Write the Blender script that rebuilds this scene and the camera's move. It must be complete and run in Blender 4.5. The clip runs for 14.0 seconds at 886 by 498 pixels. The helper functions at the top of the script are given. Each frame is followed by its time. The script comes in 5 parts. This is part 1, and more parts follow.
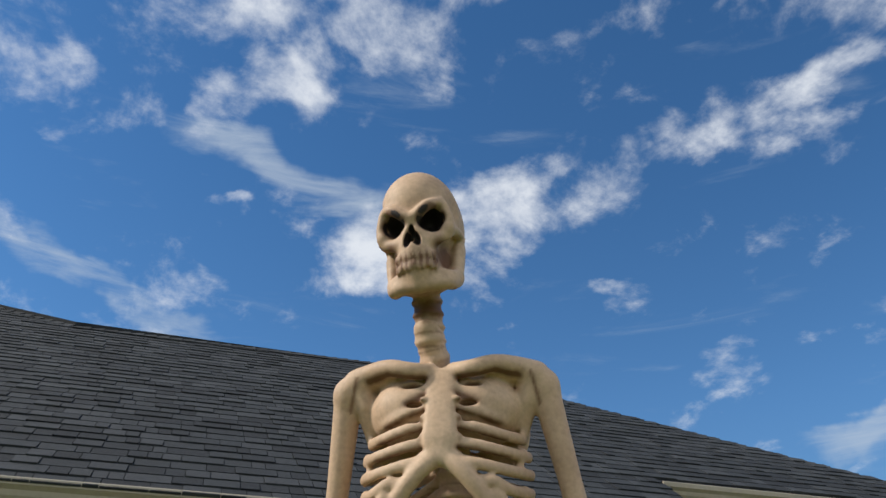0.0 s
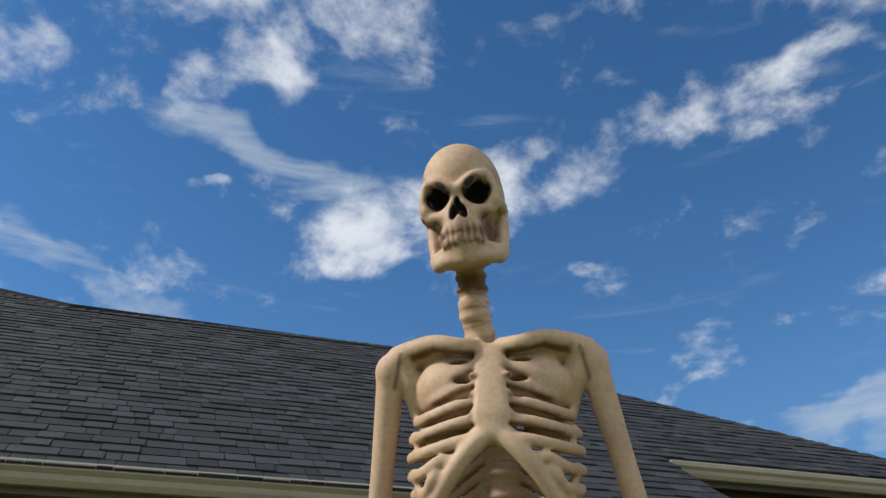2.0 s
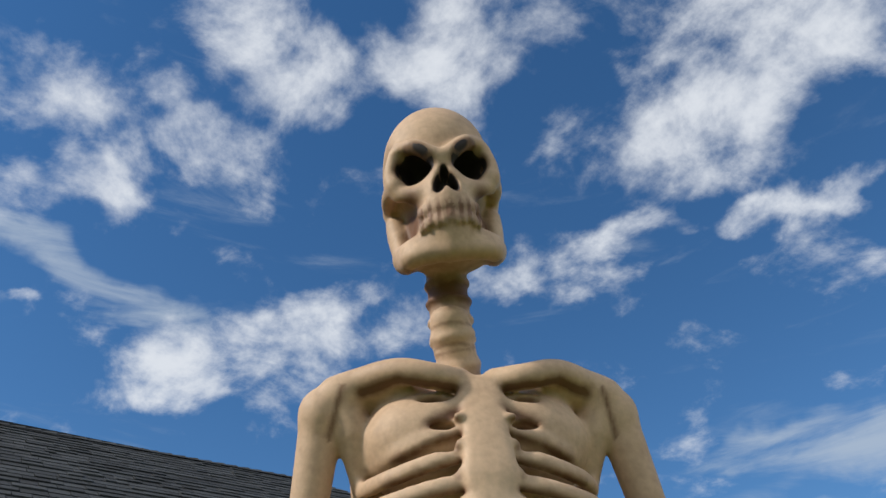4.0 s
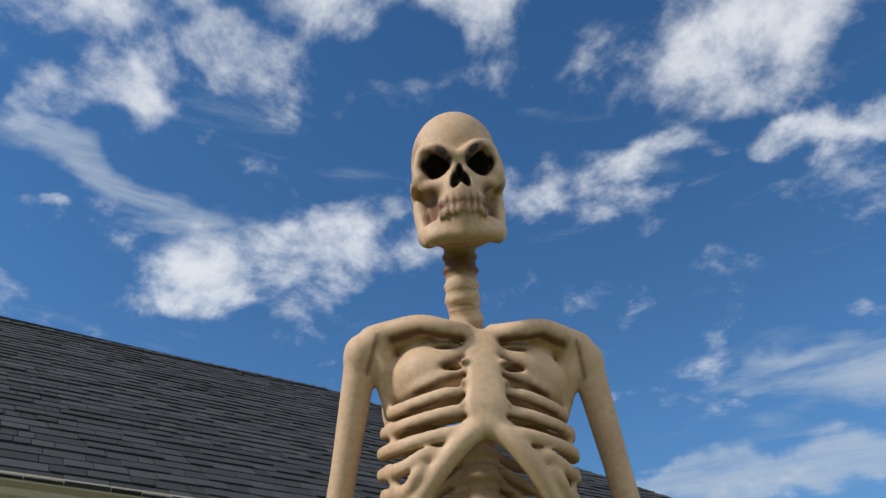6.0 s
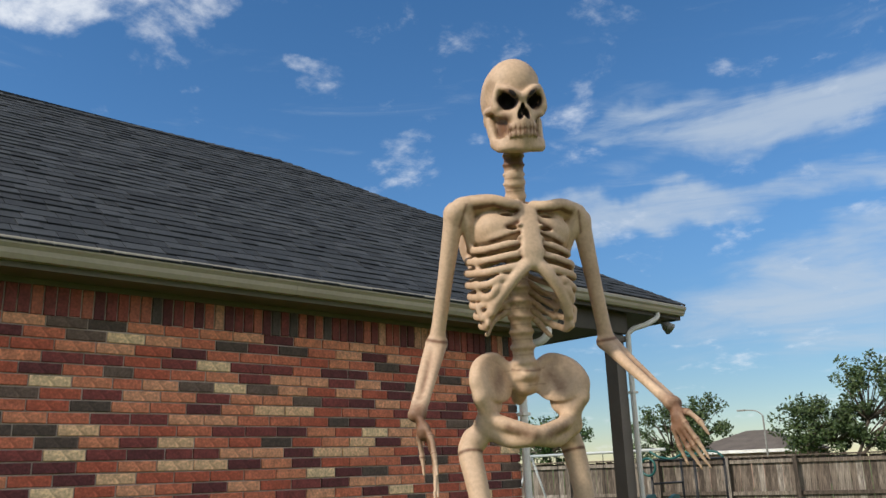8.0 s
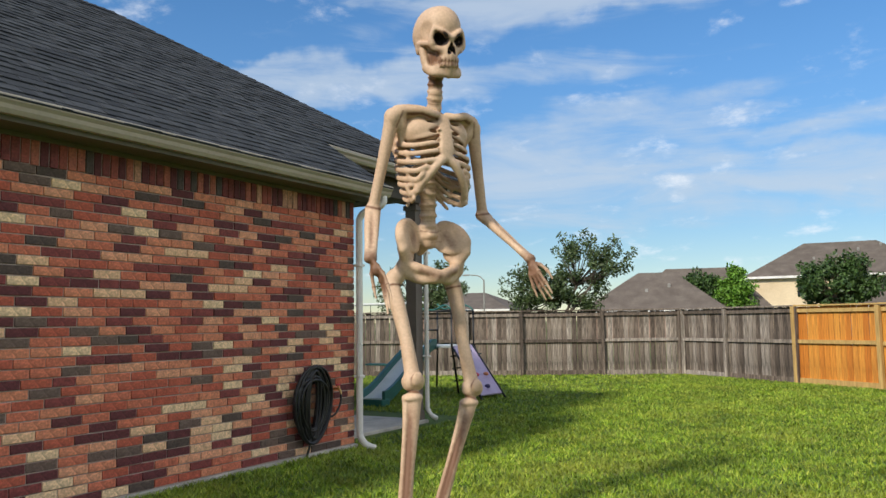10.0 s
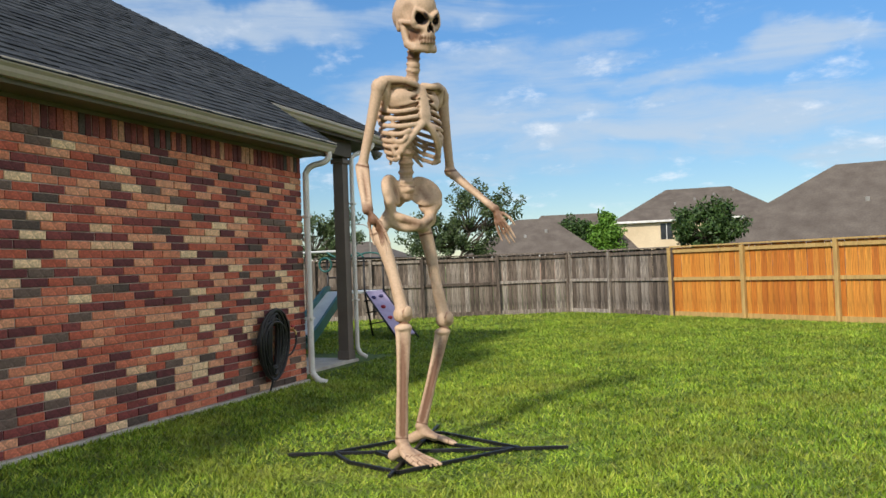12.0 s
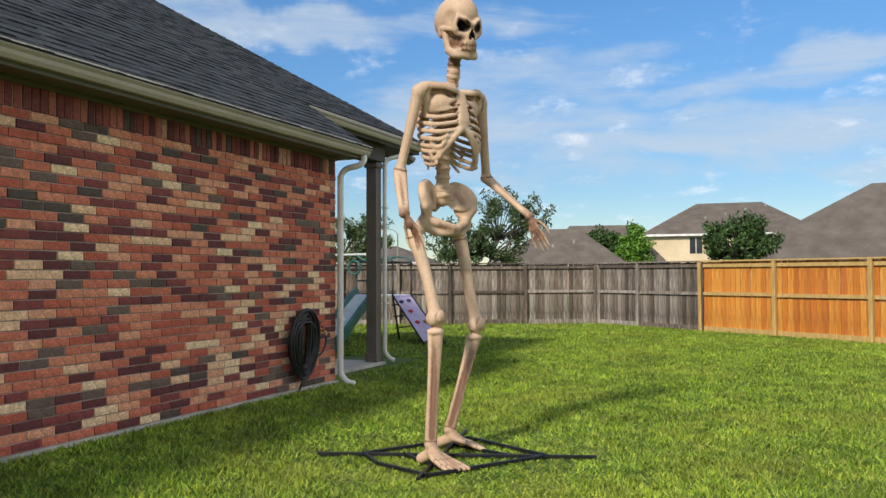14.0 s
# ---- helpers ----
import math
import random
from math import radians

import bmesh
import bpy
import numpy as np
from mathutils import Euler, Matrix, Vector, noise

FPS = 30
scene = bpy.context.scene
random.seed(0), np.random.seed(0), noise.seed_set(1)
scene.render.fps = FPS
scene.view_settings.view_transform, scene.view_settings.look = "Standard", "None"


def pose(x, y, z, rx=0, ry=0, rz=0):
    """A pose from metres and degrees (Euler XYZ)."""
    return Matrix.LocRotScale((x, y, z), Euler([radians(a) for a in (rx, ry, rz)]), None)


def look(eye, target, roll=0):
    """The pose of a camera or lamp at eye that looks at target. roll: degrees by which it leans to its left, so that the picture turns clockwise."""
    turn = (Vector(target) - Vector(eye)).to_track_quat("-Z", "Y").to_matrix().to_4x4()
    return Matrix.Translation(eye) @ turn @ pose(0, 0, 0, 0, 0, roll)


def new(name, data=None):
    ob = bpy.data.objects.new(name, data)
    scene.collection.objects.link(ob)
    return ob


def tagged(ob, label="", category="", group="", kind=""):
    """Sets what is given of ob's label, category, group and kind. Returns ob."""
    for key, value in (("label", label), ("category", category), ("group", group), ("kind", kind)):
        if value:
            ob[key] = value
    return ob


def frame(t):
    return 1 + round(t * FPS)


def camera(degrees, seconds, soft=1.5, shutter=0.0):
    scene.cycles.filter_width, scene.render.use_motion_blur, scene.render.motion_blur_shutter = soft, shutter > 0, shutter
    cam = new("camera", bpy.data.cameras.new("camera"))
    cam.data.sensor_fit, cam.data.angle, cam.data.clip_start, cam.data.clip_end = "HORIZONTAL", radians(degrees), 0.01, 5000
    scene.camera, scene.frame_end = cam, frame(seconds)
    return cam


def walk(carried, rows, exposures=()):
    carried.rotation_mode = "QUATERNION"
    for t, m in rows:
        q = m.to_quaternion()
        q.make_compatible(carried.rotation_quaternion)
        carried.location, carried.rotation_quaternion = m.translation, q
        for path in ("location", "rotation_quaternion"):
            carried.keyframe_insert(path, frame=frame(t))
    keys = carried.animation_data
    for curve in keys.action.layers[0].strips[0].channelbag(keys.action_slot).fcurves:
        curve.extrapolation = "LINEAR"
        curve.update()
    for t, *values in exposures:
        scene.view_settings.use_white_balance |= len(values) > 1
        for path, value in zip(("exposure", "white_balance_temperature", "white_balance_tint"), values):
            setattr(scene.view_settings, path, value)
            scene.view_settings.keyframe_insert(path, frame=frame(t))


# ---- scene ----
cam = camera(57.2, 14.0)
PATH = [
    (0, (5.407, -4.517, 1.909), (3.777, -4.0, 2.946), 0.3),
    (0.5, (5.433, -4.538, 1.908), (3.79, -3.977, 2.902), -0.6),
    (1, (5.414, -4.539, 1.909), (3.773, -3.98, 2.905), -0.7),
    (1.5, (5.373, -4.587, 1.913), (3.733, -4.051, 2.926), 0.8),
    (2, (5.257, -4.71, 1.915), (3.623, -4.14, 2.917), -0.6),
    (2.5, (5.032, -4.721, 1.936), (3.449, -4.083, 2.978), -1.6),
    (3, (4.677, -4.685, 1.992), (3.204, -4.039, 3.181), -1.7),
    (3.5, (4.374, -4.699, 2.022), (3.069, -3.834, 3.267), -4.9),
    (4, (4.213, -4.691, 2.05), (2.94, -3.827, 3.327), -4.2),
    (4.2, (4.222, -4.686, 2.041), (2.968, -3.785, 3.312), -4.1),
    (6.5, (4.951, -5.269, 1.804), (3.475, -4.379, 2.818), -1.2),
    (7, (5.243, -5.717, 1.772), (3.716, -4.76, 2.64), -1.3),
    (7.5, (5.486, -6.14, 1.755), (3.935, -5.095, 2.464), -0.2),
    (8, (5.605, -6.663, 1.712), (4.149, -5.397, 2.239), -1.9),
    (8.5, (5.755, -7.165, 1.634), (4.368, -5.766, 1.979), -3.0),
    (9, (5.842, -7.647, 1.598), (4.652, -6.079, 1.952), -0.5),
    (9.2, (5.832, -7.884, 1.588), (4.676, -6.283, 1.906), -0.2),
    (11.3, (5.611, -9.579, 1.487), (4.793, -7.756, 1.563), -2.3),
    (11.5, (5.57, -9.696, 1.515), (4.726, -7.886, 1.625), -2.4),
    (12, (5.472, -9.918, 1.502), (4.74, -8.057, 1.547), -2.1),
    (12.5, (5.437, -9.997, 1.5), (4.681, -8.148, 1.592), -0.7),
    (13, (5.43, -9.997, 1.491), (4.659, -8.153, 1.569), 0.1),
    (13.5, (5.419, -9.985, 1.501), (4.64, -8.144, 1.567), -0.1),
    (14, (5.424, -9.982, 1.489), (4.633, -8.146, 1.552), -0.2),
]
walk(cam, [(t, look(eye, target, roll)) for t, eye, target, roll in PATH], [(0, .27), (4.2, .20), (6.5, .22), (7.5, .30), (9.0, .44), (11.3, .48), (14, .48)])

# ---------------- world, sun, exposure ----------------
SUN_TRAVEL = Vector((0.27, 1.30, -1.0)).normalized()
SUN_EL = math.asin(-SUN_TRAVEL.z)
SUN_AZ = math.atan2(-SUN_TRAVEL.x, -SUN_TRAVEL.y)      # clockwise from +y


def heading(az, el):
    a, e = radians(az), radians(el)
    return (math.sin(a) * math.cos(e), math.cos(a) * math.cos(e), math.sin(e))


# clouds: heading, elevation, half length and half width in radians, roll, amount
PUFFS = [(-75, 31.8, 0.13, 0.050, 20, 0.42), (-69, 30.3, 0.06, 0.038, 24, 0.30), (-78, 30.2, 0.06, 0.030, 14, 0.34), (-64, 36.1, 0.09, 0.031, 27, 0.30), (-58, 35.3, 0.06, 0.041, 38, 0.30), (-50, 37.9, 0.08, 0.027, 8, 0.30), (-43, 38.0, 0.07, 0.025, 4, 0.30), (-35, 38.0, 0.07, 0.022, -2, 0.34), (-29, 37.4, 0.06, 0.025, 3, 0.42), (-23, 37.0, 0.06, 0.018, -5, 0.36), (-48, 42.5, 0.03, 0.040, 73, 0.20), (-91, 39.3, 0.08, 0.045, 51, 0.38), (-87, 42.3, 0.04, 0.052, 89, 0.36), (-91, 33.4, 0.01, 0.033, 96, 0.24), (-60, 27.5, 0.03, 0.017, -1, 0.30), (-67, 24.5, 0.02, 0.023, 63, 0.24)]
HIGH = [(-71, 52.0, 0.07, 0.097, 81, 0.42), (-75, 54.6, 0.08, 0.055, 50, 0.26), (-53, 53.3, 0.11, 0.085, 13, 0.46), (-39, 56.4, 0.19, 0.080, -18, 0.42), (-29, 45.1, 0.12, 0.078, 13, 0.40), (-23, 48.1, 0.19, 0.093, -20, 0.38), (-87, 41.8, 0.05, 0.065, 78, 0.40), (-91, 39.7, 0.06, 0.048, 52, 0.30), (-79, 44.6, 0.04, 0.038, 53, 0.26), (-83, 48.5, 0.03, 0.042, 84, 0.20), (-93, 46.0, 0.09, 0.070, 45, 0.15), (-72, 43.4, 0.13, 0.081, 17, 0.13), (-107, 40.2, 0.09, 0.070, 25, 0.13), (-90, 39.3, 0.07, 0.026, 80, 0.12)]
MOTTLE = [(-66, 43.3, 0.18, 0.073, -4, 0.20), (-55, 42.1, 0.10, 0.052, -2, 0.24), (-77, 46.0, 0.08, 0.045, 4, 0.26), (-58, 45.9, 0.14, 0.038, -5, 0.20), (-102, 37.1, 0.12, 0.049, 30, 0.17), (-96, 43.4, 0.10, 0.042, 37, 0.20), (-92, 48.2, 0.10, 0.065, 39, 0.22), (-65, 47.0, 0.12, 0.054, 2, 0.18), (-45, 47.7, 0.08, 0.047, -13, 0.20), (-53, 37.3, 0.08, 0.046, 7, 0.34), (-46, 37.8, 0.08, 0.039, 5, 0.32), (-40, 38.1, 0.07, 0.031, 7, 0.40)]
WISPS = [(-84, 35.3, 0.16, 0.029, -20, 0.50), (-98, 26.3, 0.17, 0.022, -19, 0.50), (-103, 27.5, 0.09, 0.018, -12, 0.34), (-34, 23.1, 0.15, 0.025, -3, 0.42), (-35, 30.5, 0.18, 0.019, -1, 0.22), (-34, 16.3, 0.15, 0.027, 4, 0.70), (-39, 15.2, 0.12, 0.018, 9, 0.55), (-22, 22.3, 0.21, 0.032, 4, 0.62), (-29, 21.4, 0.10, 0.026, 0, 0.30), (-26, 17.0, 0.22, 0.024, 2, 0.42), (-43, 17.1, 0.09, 0.017, 6, 0.60), (-17, 13.6, 0.20, 0.033, 3, 0.50), (-19, 9.6, 0.26, 0.060, -1, 0.62), (-25, 7.9, 0.20, 0.041, -2, 0.40)]
VEILS = [(-36, 16.8, 0.17, 0.025, 0, 0.62), (-28, 16.3, 0.10, 0.016, 6, 0.35), (-14, 12.3, 0.22, 0.020, 1, 0.50), (-7, 12.5, 0.08, 0.014, 6, 0.55), (2, 13.1, 0.12, 0.025, -1, 0.60), (-4, 9.5, 0.26, 0.039, -1, 0.66), (-12, 8.4, 0.22, 0.027, -2, 0.50), (3, 7.2, 0.17, 0.025, -4, 0.45), (-26, 11.0, 0.14, 0.030, 5, 0.50), (-10, 14.7, 0.08, 0.010, -10, 0.35)]
# unseen clouds, added out of view to brighten the shaded brick wall
UNSEEN_FILL_CLOUDS = [(55, 30, .6, .5, 0, .72), (100, 33, .7, .6, 0, .80), (150, 35, .7, .6, 0, .66), (-150, 40, .5, .4, 0, .30), (80, 62, .55, .5, 0, .50)]


def make_world():
    w = bpy.data.worlds.new("sky")
    scene.world = w
    w.use_nodes = True
    nt = w.node_tree
    N, L = nt.nodes, nt.links
    bg, out = N["Background"], N["World Output"]
    sky = N.new("ShaderNodeTexSky")
    sky.sky_type = "NISHITA"
    sky.sun_disc = False
    sky.sun_elevation = SUN_EL
    sky.sun_rotation = SUN_AZ
    sky.altitude, sky.air_density, sky.dust_density, sky.ozone_density = 900, 1.0, 0.0, 2.2
    tc = N.new("ShaderNodeTexCoord")
    d = tc.outputs["Generated"]
    # the clouds' own raggedness bends the fields
    warp = N.new("ShaderNodeTexNoise")
    warp.inputs["Scale"].default_value, warp.inputs["Detail"].default_value = 9.0, 5.0
    L.new(d, warp.inputs["Vector"])
    off = N.new("ShaderNodeVectorMath"); off.operation = "MULTIPLY_ADD"
    L.new(warp.outputs["Color"], off.inputs[0])
    off.inputs[1].default_value = (.11, .11, .11)
    L.new(d, off.inputs[2])
    off2 = N.new("ShaderNodeVectorMath"); off2.operation = "SUBTRACT"
    L.new(off.outputs[0], off2.inputs[0]); off2.inputs[1].default_value = (.055, .055, .055)

    def fields(rows, grow, gain):
        total = None
        for az, el, along, across, roll, amount in rows:
            c, a = Vector(heading(az, el)), radians(az)
            right = Vector((math.cos(a), -math.sin(a), 0))
            up = right.cross(c)
            e1 = right * math.cos(radians(roll)) + up * math.sin(radians(roll))
            e2 = c.cross(e1)
            mp = N.new("ShaderNodeMapping"); mp.vector_type = "TEXTURE"
            mp.inputs["Location"].default_value = c
            mp.inputs["Rotation"].default_value = Matrix((e1, e2, c)).transposed().to_euler()
            mp.inputs["Scale"].default_value = (along * grow, across * grow, .6)
            L.new(off2.outputs[0], mp.inputs["Vector"])
            gr = N.new("ShaderNodeTexGradient"); gr.gradient_type = "SPHERICAL"
            L.new(mp.outputs[0], gr.inputs[0])
            mu = N.new("ShaderNodeMapRange"); mu.interpolation_type = "SMOOTHSTEP"
            L.new(gr.outputs["Fac"], mu.inputs["Value"])
            mu.inputs["From Max"].default_value, mu.inputs["To Max"].default_value = .75, amount * gain
            if total is None:
                total = mu.outputs["Result"]
            else:
                ad = N.new("ShaderNodeMath"); ad.operation = "SMOOTH_MAX"; ad.inputs[2].default_value = .12
                L.new(total, ad.inputs[0]); L.new(mu.outputs["Result"], ad.inputs[1])
                total = ad.outputs[0]
        return total

    total, thin = fields(PUFFS + HIGH + MOTTLE + UNSEEN_FILL_CLOUDS, 1.65, 1.15), fields(WISPS + VEILS, 1.6, .95)
    # puffs lie on a flat layer: project the heading on it
    sep = N.new("ShaderNodeSeparateXYZ"); L.new(d, sep.inputs[0])
    zz = N.new("ShaderNodeMath"); zz.operation = "MAXIMUM"; L.new(sep.outputs["Z"], zz.inputs[0]); zz.inputs[1].default_value = 0.0
    za = N.new("ShaderNodeMath"); za.operation = "ADD"; L.new(zz.outputs[0], za.inputs[0]); za.inputs[1].default_value = 0.30
    inv = N.new("ShaderNodeMath"); inv.operation = "DIVIDE"; inv.inputs[0].default_value = 1.0; L.new(za.outputs[0], inv.inputs[1])
    lay = N.new("ShaderNodeVectorMath"); lay.operation = "SCALE"; L.new(d, lay.inputs[0]); L.new(inv.outputs[0], lay.inputs["Scale"])
    n1 = N.new("ShaderNodeTexNoise")
    n1.inputs["Scale"].default_value, n1.inputs["Detail"].default_value, n1.inputs["Roughness"].default_value = 6.5, 9.0, .60
    n1.inputs["Distortion"].default_value = .25
    L.new(lay.outputs[0], n1.inputs["Vector"])
    n2 = N.new("ShaderNodeTexNoise")
    n2.inputs["Scale"].default_value, n2.inputs["Detail"].default_value, n2.inputs["Roughness"].default_value = 15.0, 6.0, .62
    L.new(lay.outputs[0], n2.inputs["Vector"])
    m1 = N.new("ShaderNodeMath"); m1.operation = "MULTIPLY"; L.new(n2.outputs["Fac"], m1.inputs[0]); m1.inputs[1].default_value = .55
    s1 = N.new("ShaderNodeMath"); s1.operation = "MULTIPLY_ADD"; L.new(n1.outputs["Fac"], s1.inputs[0]); s1.inputs[1].default_value = 1.6
    L.new(m1.outputs[0], s1.inputs[2])
    s2 = N.new("ShaderNodeMath"); s2.operation = "ADD"; L.new(s1.outputs[0], s2.inputs[0]); L.new(total, s2.inputs[1])
    cov = N.new("ShaderNodeMapRange"); cov.interpolation_type = "SMOOTHSTEP"
    L.new(s2.outputs[0], cov.inputs["Value"])
    cov.inputs["From Min"].default_value, cov.inputs["From Max"].default_value = 1.25, 1.80
    cov.inputs["To Max"].default_value = .90
    # thin high streaks, drawn out sideways
    st = N.new("ShaderNodeMapping"); st.inputs["Scale"].default_value = (3.0, 3.0, 17.0)
    L.new(d, st.inputs["Vector"])
    n3 = N.new("ShaderNodeTexNoise")
    n3.inputs["Scale"].default_value, n3.inputs["Detail"].default_value, n3.inputs["Roughness"].default_value = 1.7, 8.0, .60
    n3.inputs["Distortion"].default_value = .5
    L.new(st.outputs[0], n3.inputs["Vector"])
    t1 = N.new("ShaderNodeMath"); t1.operation = "MULTIPLY_ADD"; L.new(n3.outputs["Fac"], t1.inputs[0]); t1.inputs[1].default_value = 1.35
    L.new(thin, t1.inputs[2])
    veil = N.new("ShaderNodeMapRange"); veil.interpolation_type = "SMOOTHSTEP"
    L.new(t1.outputs[0], veil.inputs["Value"])
    veil.inputs["From Min"].default_value, veil.inputs["From Max"].default_value = .84, 1.50
    veil.inputs["To Max"].default_value = .72
    # thicker cloud is brighter; the last stop also strengthens the unseen fill clouds
    ramp = N.new("ShaderNodeValToRGB")
    L.new(s2.outputs[0], ramp.inputs[0])
    e = ramp.color_ramp.elements
    e[0].position, e[0].color = .80, (3.3, 3.8, 4.6, 1)
    e[1].position, e[1].color = 1.22, (4.4, 4.65, 5.1, 1)
    e3 = e.new(1.42)
    e3.color = (5.7, 5.95, 6.3, 1)
    mixc = N.new("ShaderNodeMix"); mixc.data_type = "RGBA"
    L.new(cov.outputs["Result"], mixc.inputs["Factor"])
    # deep blue overhead
    hue = N.new("ShaderNodeHueSaturation"); hue.inputs["Saturation"].default_value = SKY_SATURATION; 
    low = N.new("ShaderNodeMapRange"); low.interpolation_type = "SMOOTHSTEP"
    L.new(sep.outputs["Z"], low.inputs["Value"])
    low.inputs["From Min"].default_value, low.inputs["From Max"].default_value = -.02, .36
    low.inputs["To Min"].default_value, low.inputs["To Max"].default_value = SKY_LOW, SKY_VALUE
    L.new(low.outputs["Result"], hue.inputs["Value"])
    L.new(sky.outputs["Color"], hue.inputs["Color"])
    mixv = N.new("ShaderNodeMix"); mixv.data_type = "RGBA"
    L.new(veil.outputs["Result"], mixv.inputs["Factor"])
    L.new(hue.outputs["Color"], mixv.inputs[6]); mixv.inputs[7].default_value = (3.5, 4.05, 4.7, 1)
    L.new(mixv.outputs[2], mixc.inputs[6]); L.new(ramp.outputs["Color"], mixc.inputs[7])
    L.new(mixc.outputs[2], bg.inputs["Color"])
    bg.inputs["Strength"].default_value = SKY_STRENGTH


SKY_SATURATION, SKY_LOW, SKY_VALUE, SKY_STRENGTH = 1.24, .50, .92, 0.12
make_world()
sun = new("sun", bpy.data.lights.new("sun", "SUN"))
sun.data.energy, sun.data.angle, sun.data.color = 3.1, radians(6), (1.0, .92, .80)
sun.matrix_world = look((0, 0, 30), Vector((0, 0, 30)) + SUN_TRAVEL)

# ---------------- materials ----------------


def nodes_of(name):
    m = bpy.data.materials.new(name)
    m.use_nodes = True
    return m, m.node_tree.nodes, m.node_tree.links, m.node_tree.nodes["Principled BSDF"]


def surface(name, stops, scale=6.0, rough=.7, bump=.15, fine=60.0, metal=0.0, by="", stretch=(1, 1, 1), fine_amount=.25, constant=False, bump_dist=.004, spec=.4):
    """Colour by noise, or by each object or island at random, with a finer grain and relief."""
    m, N, L, p = nodes_of(name)
    tc = N.new("ShaderNodeTexCoord")
    mp = N.new("ShaderNodeMapping"); mp.inputs["Scale"].default_value = stretch
    L.new(tc.outputs["Object"], mp.inputs[0])
    n1 = N.new("ShaderNodeTexNoise"); n1.inputs["Scale"].default_value = scale; n1.inputs["Detail"].default_value = 5
    n2 = N.new("ShaderNodeTexNoise"); n2.inputs["Scale"].default_value = fine; n2.inputs["Detail"].default_value = 4
    L.new(mp.outputs[0], n1.inputs["Vector"]); L.new(mp.outputs[0], n2.inputs["Vector"])
    ramp = N.new("ShaderNodeValToRGB")
    el = ramp.color_ramp.elements
    while len(el) < len(stops):
        el.new(.5)
    for e, (pos, col) in zip(el, stops):
        e.position, e.color = pos, (*col, 1)
    if constant:
        ramp.color_ramp.interpolation = "CONSTANT"
    if by == "object":
        src = N.new("ShaderNodeObjectInfo").outputs["Random"]
    elif by == "island":
        src = N.new("ShaderNodeNewGeometry").outputs["Random Per Island"]
    else:
        src = n1.outputs["Fac"]
    L.new(src, ramp.inputs[0])
    # grain over the colour
    mr = N.new("ShaderNodeMapRange"); L.new(n2.outputs["Fac"], mr.inputs["Value"])
    mr.inputs["From Min"].default_value, mr.inputs["From Max"].default_value = .25, .75
    mr.inputs["To Min"].default_value, mr.inputs["To Max"].default_value = 1 - fine_amount, 1 + fine_amount
    mr1 = N.new("ShaderNodeMapRange"); L.new(n1.outputs["Fac"], mr1.inputs["Value"])
    mr1.inputs["From Min"].default_value, mr1.inputs["From Max"].default_value = .25, .75
    mr1.inputs["To Min"].default_value, mr1.inputs["To Max"].default_value = 1 - fine_amount * .7, 1 + fine_amount * .7
    mu = N.new("ShaderNodeMath"); mu.operation = "MULTIPLY"; L.new(mr.outputs[0], mu.inputs[0]); L.new(mr1.outputs[0], mu.inputs[1])
    mx = N.new("ShaderNodeVectorMath"); mx.operation = "SCALE"
    L.new(ramp.outputs["Color"], mx.inputs[0]); L.new(mu.outputs[0], mx.inputs["Scale"])
    L.new(mx.outputs[0], p.inputs["Base Color"])
    p.inputs["Roughness"].default_value, p.inputs["Metallic"].default_value = rough, metal
    p.inputs["Specular IOR Level"].default_value = spec
    if bump:
        b = N.new("ShaderNodeBump"); b.inputs["Strength"].default_value = bump; b.inputs["Distance"].default_value = bump_dist
        L.new(n2.outputs["Fac"], b.inputs["Height"]); L.new(b.outputs[0], p.inputs["Normal"])
    return m


BRICK_STOPS = [(0, (.12, .034, .036)), (.13, (.21, .052, .047)), (.25, (.43, .105, .062)), (.38, (.53, .16, .092)), (.52, (.60, .225, .125)), (.64, (.66, .31, .18)),
               (.74, (.72, .45, .265)), (.81, (.76, .54, .325)), (.88, (.088, .063, .052)), (.94, (.145, .098, .078))]
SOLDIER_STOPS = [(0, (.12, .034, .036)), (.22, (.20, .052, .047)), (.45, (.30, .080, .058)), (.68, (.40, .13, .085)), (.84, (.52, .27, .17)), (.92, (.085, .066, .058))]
brick_each = surface("brick_each", BRICK_STOPS, 16, .85, .6, 55, by="object", constant=True, fine_amount=.42)
brick_joined = surface("brick_joined", BRICK_STOPS, 16, .85, .6, 55, by="island", constant=True, fine_amount=.42)
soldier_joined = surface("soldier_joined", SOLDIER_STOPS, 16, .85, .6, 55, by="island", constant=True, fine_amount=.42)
mortar = surface("mortar", [(.3, (.36, .285, .245)), (.7, (.47, .38, .33))], 3, .9, .4, 90)
concrete = surface("concrete", [(.3, (.36, .34, .30)), (.7, (.50, .47, .42))], 2.2, .85, .3, 60)
SHINGLE_STOPS = [(0, (.017, .020, .024)), (.3, (.025, .029, .034)), (.6, (.032, .037, .042)), (.9, (.045, .050, .056))]
shingle_each = surface("shingle_each", SHINGLE_STOPS, 5, .9, .8, 220, by="object", fine_amount=.32, bump_dist=.003)
shingle_joined = surface("shingle_joined", SHINGLE_STOPS, 5, .9, .8, 220, by="island", fine_amount=.32, bump_dist=.003)
underlay = surface("underlay", [(.3, (.02, .022, .026)), (.7, (.03, .032, .036))], 5, .95, .2)
gutter_paint = surface("gutter_paint", [(.25, (.37, .325, .255)), (.75, (.43, .38, .305))], 1.5, .38, .05, 30, fine_amount=.07)
soffit_paint = surface("soffit_paint", [(.3, (.115, .105, .074)), (.7, (.145, .13, .095))], 2, .6, .1, 40, fine_amount=.08)
